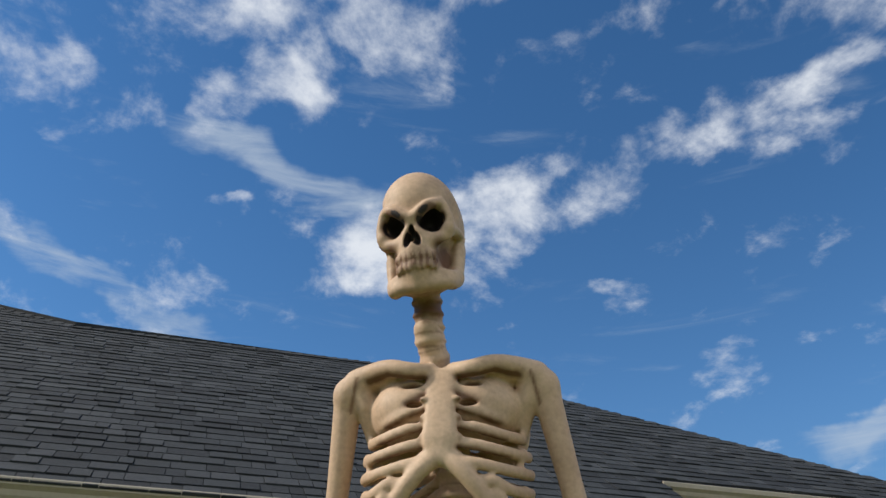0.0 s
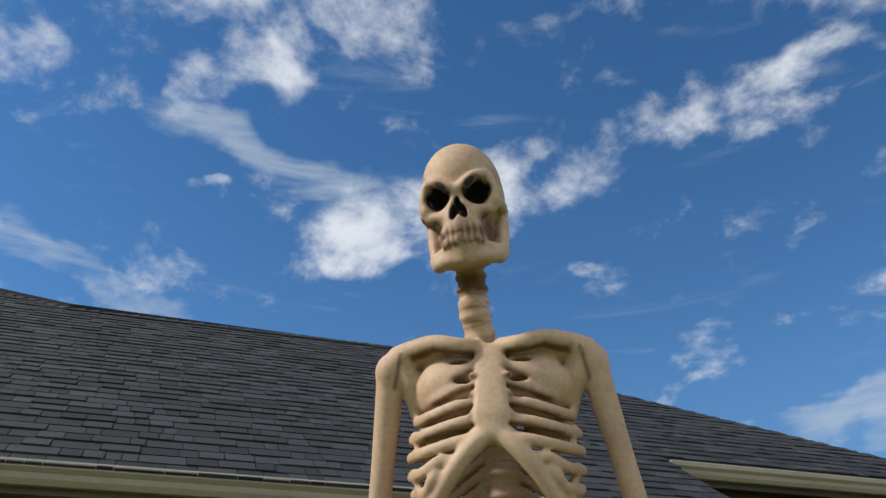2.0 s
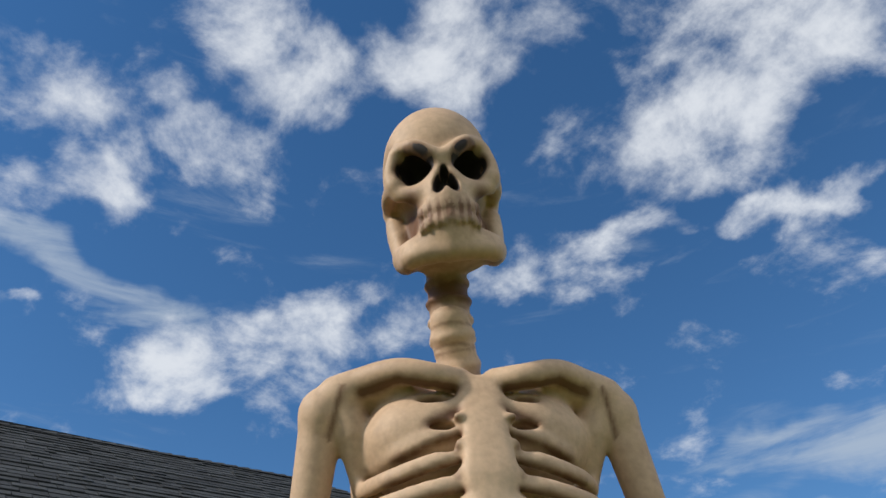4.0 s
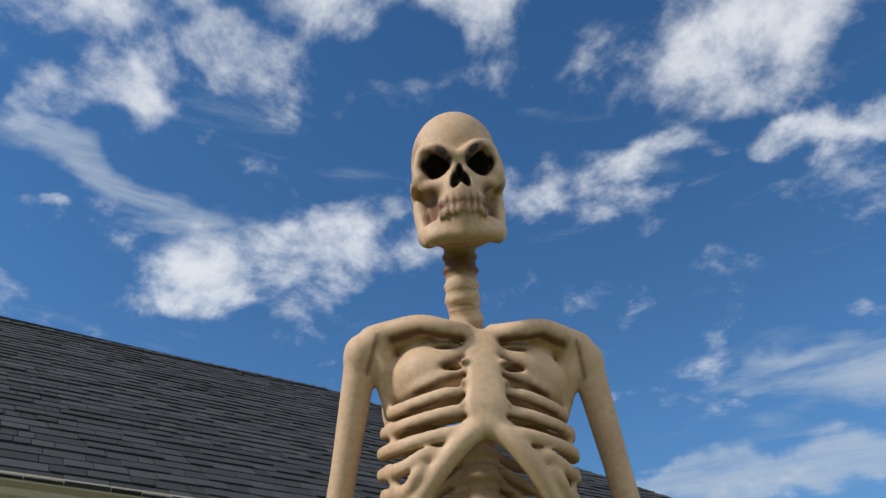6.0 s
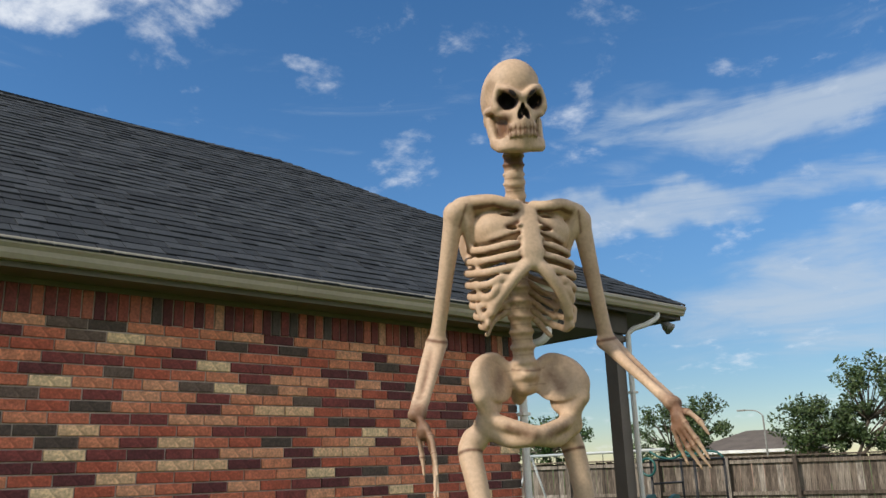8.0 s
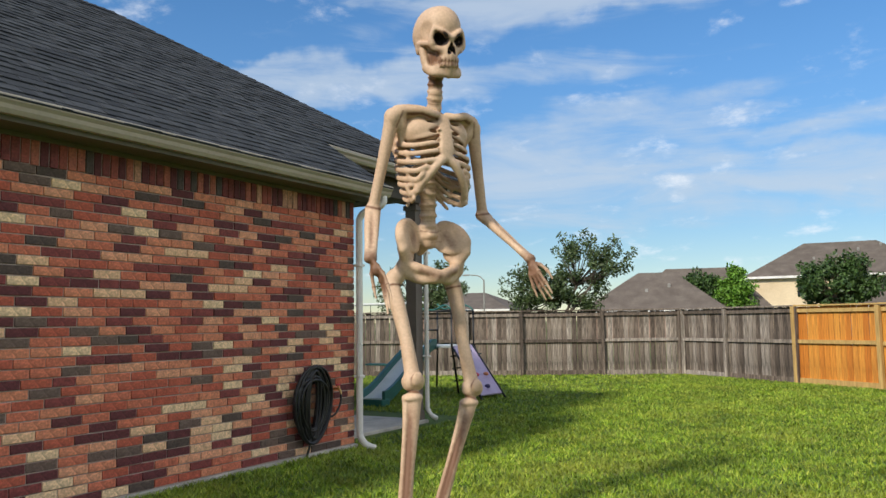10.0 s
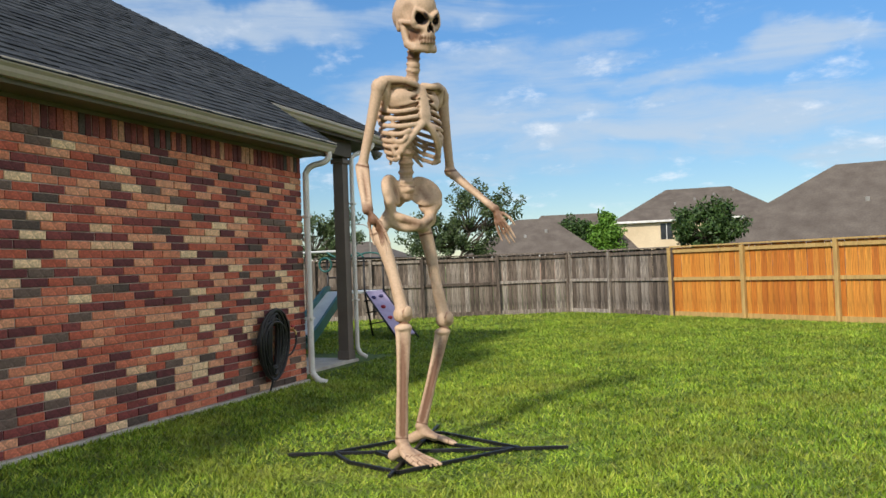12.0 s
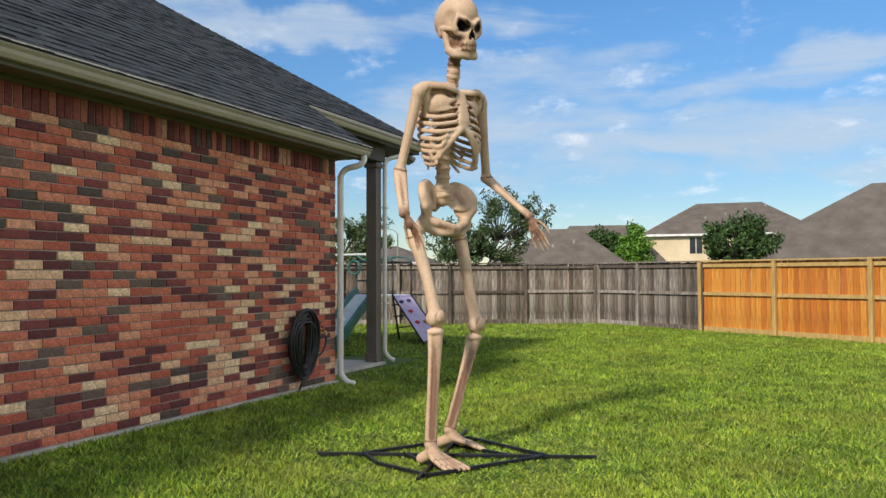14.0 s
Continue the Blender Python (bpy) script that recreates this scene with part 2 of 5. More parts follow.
dark_boards = surface("dark_boards", [(.3, (.055, .046, .036)), (.7, (.08, .068, .054))], 2, .65, .1, 40, fine_amount=.1)
white_pipe = surface("white_pipe", [(.3, (.66, .63, .58)), (.7, (.74, .71, .66))], 3, .4, .05, 40, fine_amount=.08)
taupe_paint = surface("taupe_paint", [(.3, (.125, .105, .09)), (.7, (.16, .135, .115))], 2, .55, .1, 50, fine_amount=.08)
old_wood = surface("old_wood", [(.0, (.075, .057, .044)), (.35, (.14, .108, .084)), (.7, (.20, .165, .132)), (1, (.30, .26, .22))], 2.5, .9, .7, 12, by="object", stretch=(5, 5, .35), fine_amount=.80)
new_wood = surface("new_wood", [(.0, (.42, .125, .016)), (.3, (.56, .20, .026)), (.75, (.62, .265, .042)), (1, (.45, .13, .018))], 2.5, .7, .3, 10, by="object", stretch=(5, 5, .35), fine_amount=.34)
new_post = surface("new_post", [(.2, (.42, .26, .085)), (.8, (.50, .33, .12))], 2.5, .75, .3, 10, stretch=(5, 5, .4), fine_amount=.2)
lawn_soil = surface("lawn_soil", [(.25, (.045, .078, .012)), (.5, (.075, .12, .018)), (.72, (.13, .145, .035))], .45, .95, .6, 9, fine_amount=.45, bump_dist=.02)
blade_green = surface("blade_green", [(0, (.065, .125, .008)), (.35, (.13, .215, .012)), (.7, (.21, .32, .020)), (1, (.36, .385, .05))], .8, .6, 0, 4, by="island", fine_amount=.48)
bone = surface("bone", [(.2, (.43, .285, .178)), (.45, (.52, .358, .235)), (.75, (.57, .41, .28))], 3.2, .62, .30, 55, fine_amount=.12, bump_dist=.003)


def age_and_shade_bone(m):
    """Brown antiquing with shade painted into it, and black-painted sockets, by the mesh's own paint masks with a
    ragged edge.
    """
    N, L = m.node_tree.nodes, m.node_tree.links
    p = N["Principled BSDF"]
    base = p.inputs["Base Color"].links[0].from_socket
    tc, n = N.new("ShaderNodeTexCoord"), N.new("ShaderNodeTexNoise")
    n.inputs["Scale"].default_value, n.inputs["Detail"].default_value = 38.0, 5.0
    L.new(tc.outputs["Object"], n.inputs["Vector"])
    for mask, col, lo, hi in (("wash_and_shade", (.15, .068, .034), .05, .62), ("socket", (.022, .015, .015), .35, .65)):
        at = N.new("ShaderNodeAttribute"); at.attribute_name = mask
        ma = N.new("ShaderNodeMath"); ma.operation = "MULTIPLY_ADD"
        L.new(n.outputs["Fac"], ma.inputs[0]); ma.inputs[1].default_value = .5 if mask == "wash_and_shade" else .1
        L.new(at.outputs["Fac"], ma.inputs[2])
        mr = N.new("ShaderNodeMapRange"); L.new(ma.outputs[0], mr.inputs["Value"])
        mr.inputs["From Min"].default_value, mr.inputs["From Max"].default_value = lo + .25 * (mask == "wash_and_shade"), hi + .35 * (mask == "wash_and_shade")
        mr.inputs["To Max"].default_value = .95 if mask == "wash_and_shade" else 1.0
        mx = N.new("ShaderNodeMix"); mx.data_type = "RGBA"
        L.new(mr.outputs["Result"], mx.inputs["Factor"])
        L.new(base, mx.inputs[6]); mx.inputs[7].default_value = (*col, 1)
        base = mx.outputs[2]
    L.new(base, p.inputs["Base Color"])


age_and_shade_bone(bone)
black_metal = surface("black_metal", [(.3, (.010, .010, .011)), (.7, (.018, .018, .019))], 6, .45, .1, metal=.2)
black_rubber = surface("black_rubber", [(.3, (.008, .008, .010)), (.7, (.016, .016, .019))], 9, .38, .1)
brass = surface("brass", [(.3, (.42, .30, .12)), (.7, (.52, .38, .16))], 9, .35, .05, metal=1)
leaf_dark = surface("leaf_dark", [(0, (.020, .045, .010)), (.5, (.040, .085, .018)), (1, (.075, .13, .030))], 3, .55, 0, by="island", fine_amount=.2)
leaf_light = surface("leaf_light", [(0, (.055, .14, .012)), (.5, (.10, .22, .020)), (1, (.16, .30, .035))], 3, .55, 0, by="island", fine_amount=.2)
leaf_olive = surface("leaf_olive", [(0, (.030, .055, .018)), (.5, (.060, .095, .030)), (1, (.11, .15, .055))], 3, .55, 0, by="island", fine_amount=.2)
bark = surface("bark", [(.3, (.07, .055, .042)), (.7, (.13, .105, .08))], 6, .95, .6)
far_roof = surface("far_roof", [(.3, (.105, .084, .068)), (.7, (.135, .112, .092))], 1.2, .9, .3, 12, fine_amount=.15)
far_wall = surface("far_wall", [(.3, (.60, .47, .30)), (.7, (.68, .55, .37))], .6, .85, .1, 8, fine_amount=.08)
far_brick = surface("far_brick", [(.3, (.26, .16, .12)), (.7, (.34, .22, .17))], .8, .9, .2, 10)
trim_white = surface("trim_white", [(.3, (.68, .66, .62)), (.7, (.76, .74, .70))], 2, .5, .05)
window_dark = surface("window_dark", [(.3, (.02, .022, .025)), (.7, (.035, .038, .042))], 2, .12, 0)
slide_green = surface("slide_green", [(.3, (.012, .085, .075)), (.7, (.020, .115, .10))], 3, .4, .1, fine_amount=.1)
slide_grey = surface("slide_grey", [(.3, (.50, .53, .52)), (.7, (.60, .62, .60))], 3, .4, .05, fine_amount=.08)
lilac = surface("lilac", [(.3, (.36, .29, .42)), (.7, (.44, .37, .50))], 3, .55, .1, fine_amount=.1)
red_plastic = surface("red_plastic", [(.3, (.42, .035, .05)), (.7, (.52, .06, .07))], 3, .45, .05)
orange_plastic = surface("orange_plastic", [(.3, (.55, .20, .08)), (.7, (.62, .26, .12))], 3, .45, .05)
blue_plastic = surface("blue_plastic", [(.3, (.035, .03, .10)), (.7, (.05, .045, .14))], 3, .45, .05)
lamp_grey = surface("lamp_grey", [(.3, (.20, .19, .17)), (.7, (.27, .26, .24))], 3, .5, .05)



def dry_patches(m):
    """Straw-coloured and deep green patches of the lawn, some decimetres to metres across."""
    N, L = m.node_tree.nodes, m.node_tree.links
    p = N["Principled BSDF"]
    base = p.inputs["Base Color"].links[0].from_socket
    tc = N.new("ShaderNodeTexCoord")
    for scale, detail, lo, hi, most, col in ((.55, 6, .50, .70, .30, (.40, .38, .055)), (2.6, 5, .58, .76, .42, (.33, .26, .07)), (1.3, 6, .55, .75, .45, (.045, .11, .008))):
        n = N.new("ShaderNodeTexNoise")
        n.inputs["Scale"].default_value, n.inputs["Detail"].default_value, n.inputs["Roughness"].default_value = scale, detail, .62
        L.new(tc.outputs["Object"], n.inputs["Vector"])
        mr = N.new("ShaderNodeMapRange"); L.new(n.outputs["Fac"], mr.inputs["Value"])
        mr.inputs["From Min"].default_value, mr.inputs["From Max"].default_value, mr.inputs["To Max"].default_value = lo, hi, most
        mx = N.new("ShaderNodeMix"); mx.data_type = "RGBA"
        L.new(mr.outputs["Result"], mx.inputs["Factor"]); L.new(base, mx.inputs[6]); mx.inputs[7].default_value = (*col, 1)
        base = mx.outputs[2]
    L.new(base, p.inputs["Base Color"])


dry_patches(blade_green)
dry_patches(lawn_soil)

# ---------------- mesh helpers ----------------


def put_mesh(name, bm, mat, parent=None, label="", smooth=False):
    me = bpy.data.meshes.new(name)
    bm.to_mesh(me)
    bm.free()
    me.materials.append(mat)
    if smooth:
        me.polygons.foreach_set("use_smooth", [True] * len(me.polygons))
    ob = new(name, me)
    if parent:
        ob.parent = parent
    if label:
        tagged(ob, label)
    return ob


part = put_mesh


def thing(name, label, category, at=(0, 0, 0), rz=0, kind="", group=""):
    ob = new(name)
    ob.matrix_basis = pose(*at, 0, 0, rz)
    return tagged(ob, label, category, group, kind)


def box(bm, lo, hi, bevel=0.0, m=None):
    c = [(a + b) / 2 for a, b in zip(lo, hi)]
    s = [abs(b - a) for a, b in zip(lo, hi)]
    r = bmesh.ops.create_cube(bm, size=1, matrix=(m or Matrix()) @ Matrix.Translation(c) @ Matrix.Diagonal((*s, 1)))
    if bevel:
        edges = {e for v in r["verts"] for e in v.link_edges}
        bmesh.ops.bevel(bm, geom=list(edges), offset=bevel, segments=2, affect="EDGES", profile=.6)
    return bm


def boxed(lo, hi, bevel=0.0, m=None):
    return box(bmesh.new(), lo, hi, bevel, m)


def beam(bm, a, b, w, h, bevel=0.0):
    """A square bar from a to b, w wide and h high."""
    a, b = Vector(a), Vector(b)
    m = Matrix.Translation((a + b) / 2) @ (b - a).to_track_quat("X", "Z").to_matrix().to_4x4()
    n = (b - a).length / 2
    return box(bm, (-n, -w / 2, -h / 2), (n, w / 2, h / 2), bevel, m)


def tube(bm, pts, radii, sides=10, closed=False):
    pts = [Vector(p) for p in pts]
    if not hasattr(radii, "__len__"):
        radii = [radii] * len(pts)
    rings, up, n = [], None, len(pts)
    for i, p in enumerate(pts):
        a = pts[(i - 1) % n] if closed or i else pts[i]
        b = pts[(i + 1) % n] if closed or i < n - 1 else pts[i]
        d = (b - a).normalized()
        if up is None:
            up = d.orthogonal().normalized()
        up = (up - d * up.dot(d)).normalized()
        side = d.cross(up)
        rings.append([bm.verts.new(p + (up * math.cos(k * math.tau / sides) + side * math.sin(k * math.tau / sides)) * radii[i]) for k in range(sides)])
    for i in range(n if closed else n - 1):
        r, q = rings[i], rings[(i + 1) % n]
        for k in range(sides):
            bm.faces.new((r[k], r[(k + 1) % sides], q[(k + 1) % sides], q[k]))
    if not closed:
        bm.faces.new(rings[0][::-1])
        bm.faces.new(rings[-1])
    return bm


def spline(pts, n=8):
    pts = [Vector(p) for p in pts]
    ext = [pts[0] * 2 - pts[1]] + pts + [pts[-1] * 2 - pts[-2]]
    out = []
    for i in range(1, len(ext) - 2):
        p0, p1, p2, p3 = ext[i - 1:i + 3]
        for k in range(n):
            t = k / n
            out.append(.5 * (2 * p1 + (p2 - p0) * t + (2 * p0 - 5 * p1 + 4 * p2 - p3) * t * t + (3 * p1 - p0 - 3 * p2 + p3) * t ** 3))
    return out + [pts[-1]]


def prism(bm, ring, off):
    """A polygon with thickness: ring of points, pushed along off."""
    off = Vector(off)
    a = [bm.verts.new(Vector(p)) for p in ring]
    b = [bm.verts.new(Vector(p) + off) for p in ring]
    bm.faces.new(a)
    bm.faces.new(b[::-1])
    for i in range(len(a)):
        j = (i + 1) % len(a)
        bm.faces.new((a[i], b[i], b[j], a[j]))
    bmesh.ops.recalc_face_normals(bm, faces=bm.faces[:])
    return bm


def from_arrays(name, verts, faces, mat, parent=None, smooth=False):
    me = bpy.data.meshes.new(name)
    verts, faces = np.asarray(verts, np.float32), np.asarray(faces, np.int32)
    k = faces.shape[1]
    me.vertices.add(len(verts)); me.vertices.foreach_set("co", verts.ravel())
    me.loops.add(faces.size); me.loops.foreach_set("vertex_index", faces.ravel())
    me.polygons.add(len(faces))
    me.polygons.foreach_set("loop_start", np.arange(0, faces.size, k, dtype=np.int32))
    me.polygons.foreach_set("loop_total", np.full(len(faces), k, np.int32))
    me.polygons.foreach_set("use_smooth", np.full(len(faces), smooth))
    me.update(calc_edges=True)
    me.validate()
    me.materials.append(mat)
    ob = new(name, me)
    if parent:
        ob.parent = parent
    return ob

# ---------------- ground ----------------


def smooth_step(v):
    v = np.clip(v, 0, 1)
    return v * v * (3 - 2 * v)


def ground_z(x, y):
    """A low bank of soil along the foundation."""
    return .105 * smooth_step((1.5 - np.asarray(x)) / 1.5) * smooth_step((-.1 - np.asarray(y)) / 1.2)


def make_ground():
    xs = np.array([-2500, -60, -20, -10, -.5, 0, .2, .4, .6, .8, 1.0, 1.2, 1.5, 2, 4, 8, 16, 60, 2500], float)
    ys = np.array([-2500, -60, -20, -8, -4, -2, -1.3, -1.1, -.9, -.7, -.5, -.3, -.1, 1, 4, 8, 16, 60, 2500], float)
    X, Y = np.meshgrid(xs, ys, indexing="ij")
    v = np.stack((X, Y, ground_z(X, Y)), -1).reshape(-1, 3)
    n = len(ys)
    f = [(i * n + j, (i + 1) * n + j, (i + 1) * n + j + 1, i * n + j + 1) for i in range(len(xs) - 1) for j in range(n - 1)]
    return from_arrays("ground", v, f, lawn_soil, smooth=True)


tagged(make_ground(), "flat green back-yard lawn reaching to the horizon", "lawn", kind="structure")

# ---------------- house ----------------
PITCH = .665
EAVE_X, EAVE_Z = .42, 3.125
WALL_END, WALL_START = -.90, -13.0


def roof_z(x):
    return EAVE_Z + (EAVE_X - x) * PITCH


wall = put_mesh("wall_east", boxed((-.25, WALL_START, .13), (-.012, WALL_END - .012, 3.02)), mortar)
tagged(wall, "mixed red, tan and charcoal brick house wall with a soldier course", "brick wall", kind="structure")
tagged(put_mesh("wall_north", boxed((-9.0, WALL_END - .25, .13), (-.26, WALL_END, 3.38)), brick_joined), "plain brick end wall under the patio roof", "brick wall", kind="structure")
tagged(put_mesh("foundation", boxed((-9.0, WALL_START, -.2), (.035, WALL_END + .03, .138), .012), concrete), "pale concrete foundation edge under the bricks", "foundation", kind="structure")
tagged(put_mesh("patio_slab", boxed((-9.0, WALL_END + .035, -.2), (-.84, 2.14, .05), .012), concrete), "pale concrete patio slab beside the lawn", "patio", kind="structure")

# soffit, frieze and fascia boards
tagged(put_mesh("soffit", boxed((-.005, WALL_START, 3.0), (.30, -.72, 3.022)), soffit_paint), "olive-brown painted soffit under the eave", "soffit", kind="structure")
tagged(put_mesh("frieze_trim", boxed((.0, WALL_START, 2.962), (.022, WALL_END, 2.998)), soffit_paint), "olive-brown frieze board above the soldier course", "trim", kind="structure")
tagged(put_mesh("fascia_trim", boxed((.302, WALL_START, 2.985), (.325, -.72, 3.15)), soffit_paint), "painted fascia board behind the gutter", "trim", kind="structure")
bm = bmesh.new()
prism(bm, [(.32, -.74, 3.0), (-.62, -.74, 3.0), (-.62, -.74, roof_z(-.62) - .06), (.32, -.74, roof_z(.32) - .06)], (0, .03, 0))
tagged(put_mesh("gable_trim", bm, dark_boards), "dark painted boards closing the roof end above the patio", "trim", kind="structure")


def gutter_profile():
    # K-style trough: outward, up
    return [(0, 0), (.055, 0), (.075, .03), (.082, .06), (.105, .085), (.108, .118), (.102, .126), (.094, .118), (.090, .092), (.068, .066), (.060, .035), (.048, .012), (.008, .012), (.008, .12), (0, .12)]


def make_gutter(name, x, y0, y1, z, label):
    g = thing(name, label, "rain gutter", (x, y0, z))
    bm = bmesh.new()
    prof = gutter_profile()
    a = [bm.verts.new((u, 0, w)) for u, w in prof]
    b = [bm.verts.new((u, y1 - y0, w)) for u, w in prof]
    for i in range(len(prof)):
        j = (i + 1) % len(prof)
        bm.faces.new((a[i], a[j], b[j], b[i]))
    bmesh.ops.recalc_face_normals(bm, faces=bm.faces[:])
    part("trough", bm, gutter_paint, g)
    for yy in (0.0, y1 - y0 - .004):
        bm = bmesh.new()
        prism(bm, [(u, yy, w) for u, w in prof[:7]] + [(0, yy, .12)], (0, .004, 0))
        part("end_cap", bm, gutter_paint, g)
    for k in range(1, int((y1 - y0) / 3) + 1):
        yy = y1 - y0 - k * 2.9
        bm = bmesh.new()
        prof_out = [(u + .002, yy, w) for u, w in prof[:7]]
        prism(bm, prof_out + [(.0, yy, .128), (.0, yy, -.002)], (0, .03, 0))
        part("seam", bm, gutter_paint, g)
    return g


make_gutter("rain_gutter", .328, WALL_START, -.70, 3.022, "tan painted metal rain gutter along the roof eave")
PG_X = -.58
PG_Z = roof_z(PG_X) - .118
make_gutter("patio_gutter", PG_X - .095, -.66, 3.12, PG_Z, "tan painted metal gutter along the patio roof")

# patio roof: soffit, fascia, beam
tagged(put_mesh("patio_soffit", boxed((-8.8, -.70, PG_Z - .03), (PG_X - .12, 3.10, PG_Z - .008)), dark_boards), "dark painted patio ceiling boards", "ceiling", kind="structure")
tagged(put_mesh("patio_fascia", boxed((PG_X - .118, -.70, PG_Z - .05), (PG_X - .097, 3.12, PG_Z + .11)), dark_boards), "painted fascia board of the patio roof", "trim", kind="structure")
tagged(put_mesh("patio_beam", boxed((-1.12, -.70, PG_Z - .30), (-.84, 2.12, PG_Z - .032), .01), dark_boards), "dark brown boxed beam carried by the patio post", "beam", kind="structure")
tagged(put_mesh("patio_end_fascia", boxed((-8.8, 3.10, PG_Z - .05), (PG_X - .10, 3.125, PG_Z + .11)), soffit_paint), "painted fascia board at the patio roof's end", "trim", kind="structure")

# post with collar and base
post = thing("patio_post", "taupe painted square patio post with collar and plinth", "post", (-.99, 1.99, .05))
part("shaft", boxed((-.092, -.092, .0), (.092, .092, PG_Z - .35), .006), taupe_paint, post)
part("collar", boxed((-.118, -.118, 3.22), (.118, .118, 3.30), .008), taupe_paint, post)
part("plinth", boxed((-.108, -.108, .0), (.108, .108, .14), .008), taupe_paint, post)


def downspout(name, path, label, mat, w=.036):
    d = thing(name, label, "downspout", path[-1])
    o = Vector(path[-1])
    part("pipe", tube(bmesh.new(), [p - o for p in spline(path, 6)], w, 10), mat, d, smooth=True)
    return d, o


ds, o = downspout("downspout", [(.36, -.80, 3.03), (.36, -.80, 2.96), (.30, -.82, 2.90), (.15, -.86, 2.86), (.075, -.88, 2.78), (.065, -.885, 2.6), (.065, -.885, 1.3), (.065, -.885, .34), (.075, -.88, .22), (.14, -.86, .13), (.24, -.82, .09)],
                  "cream painted downspout fixed to the brick corner", white_pipe, .04)
for z in (2.2, .9):
    part("strap", boxed((.015, -.935, z), (.11, -.835, z + .03), .004, Matrix.Translation(-o)), white_pipe, ds)
ds2, o2 = downspout("patio_downspout", [(-.66, 2.55, PG_Z + .005), (-.66, 2.53, PG_Z - .07), (-.70, 2.35, PG_Z - .17), (-.83, 2.16, PG_Z - .26), (-.85, 2.12, PG_Z - .5), (-.85, 2.12, 1.6), (-.85, 2.12, .32), (-.835, 2.12, .2), (-.78, 2.12, .12), (-.68, 2.12, .07)],
                    "cream painted downspout strapped to the patio post", white_pipe, .036)
for z in (2.6, 1.0):
    part("strap", boxed((-.90, 2.07, z), (-.805, 2.17, z + .03), .004, Matrix.Translation(-o2)), white_pipe, ds2)

# twin flood lamps under the patio roof's corner
fl = thing("flood_lamp", "pair of grey flood lamps under the roof corner", "lamp", (-.88, 2.85, PG_Z - .03))
part("base", tube(bmesh.new(), [(0, 0, 0), (0, 0, -.03)], .06, 14), lamp_grey, fl, smooth=True)
for sx, sy in ((.16, .03), (.03, .17)):
    hd = part("lamp_head", tube(bmesh.new(), [(0, 0, -.02), (sx * .5, sy * .5, -.06), (sx * .7, sy * .7, -.08), (sx * .8, sy * .8, -.09), (sx * 1.3, sy * 1.3, -.15)], [.012, .012, .03, .045, .06], 12), lamp_grey, fl, smooth=True)

# roof body under the shingles
RIDGE = (-3.79, -1.435)
TIP = (-.67, 3.16)
KINK = (-3.69, -5.95)


def hip_y(x):
    return TIP[1] - (TIP[0] - x) * (TIP[1] - RIDGE[1]) / (TIP[0] - RIDGE[0])


def P(x, y, dz=0.0):
    return (x, y, roof_z(x) + dz)


bm = bmesh.new()
prism(bm, [P(.40, -13), P(.40, -.70), P(-.60, -.70), P(*TIP), P(*RIDGE), P(*KINK), P(-7.2, -13)][::-1], (0, 0, -.05))
roof = put_mesh("roof", bm, underlay)
tagged(roof, "dark charcoal shingle hip roof over the brick house", "roof", kind="structure")
rz = roof_z(RIDGE[0])
bm = bmesh.new()
prism(bm, [(TIP[0], TIP[1], roof_z(TIP[0])), (-9, TIP[1], roof_z(TIP[0])), (-9, RIDGE[1], rz), (RIDGE[0], RIDGE[1], rz)], (0, 0, -.05))
prism(bm, [(RIDGE[0], RIDGE[1], rz), (-9, RIDGE[1], rz), (-9, KINK[1], rz - .5), (KINK[0], KINK[1], rz)], (0, 0, -.05))
prism(bm, [(KINK[0], KINK[1], rz), (-9, KINK[1], rz - .5), (-9, -13, rz + 1), (-7.2, -13, roof_z(-7.2))], (0, 0, -.05))
part("far_slopes", bm, underlay, roof)

# ---------------- skeleton figure ----------------


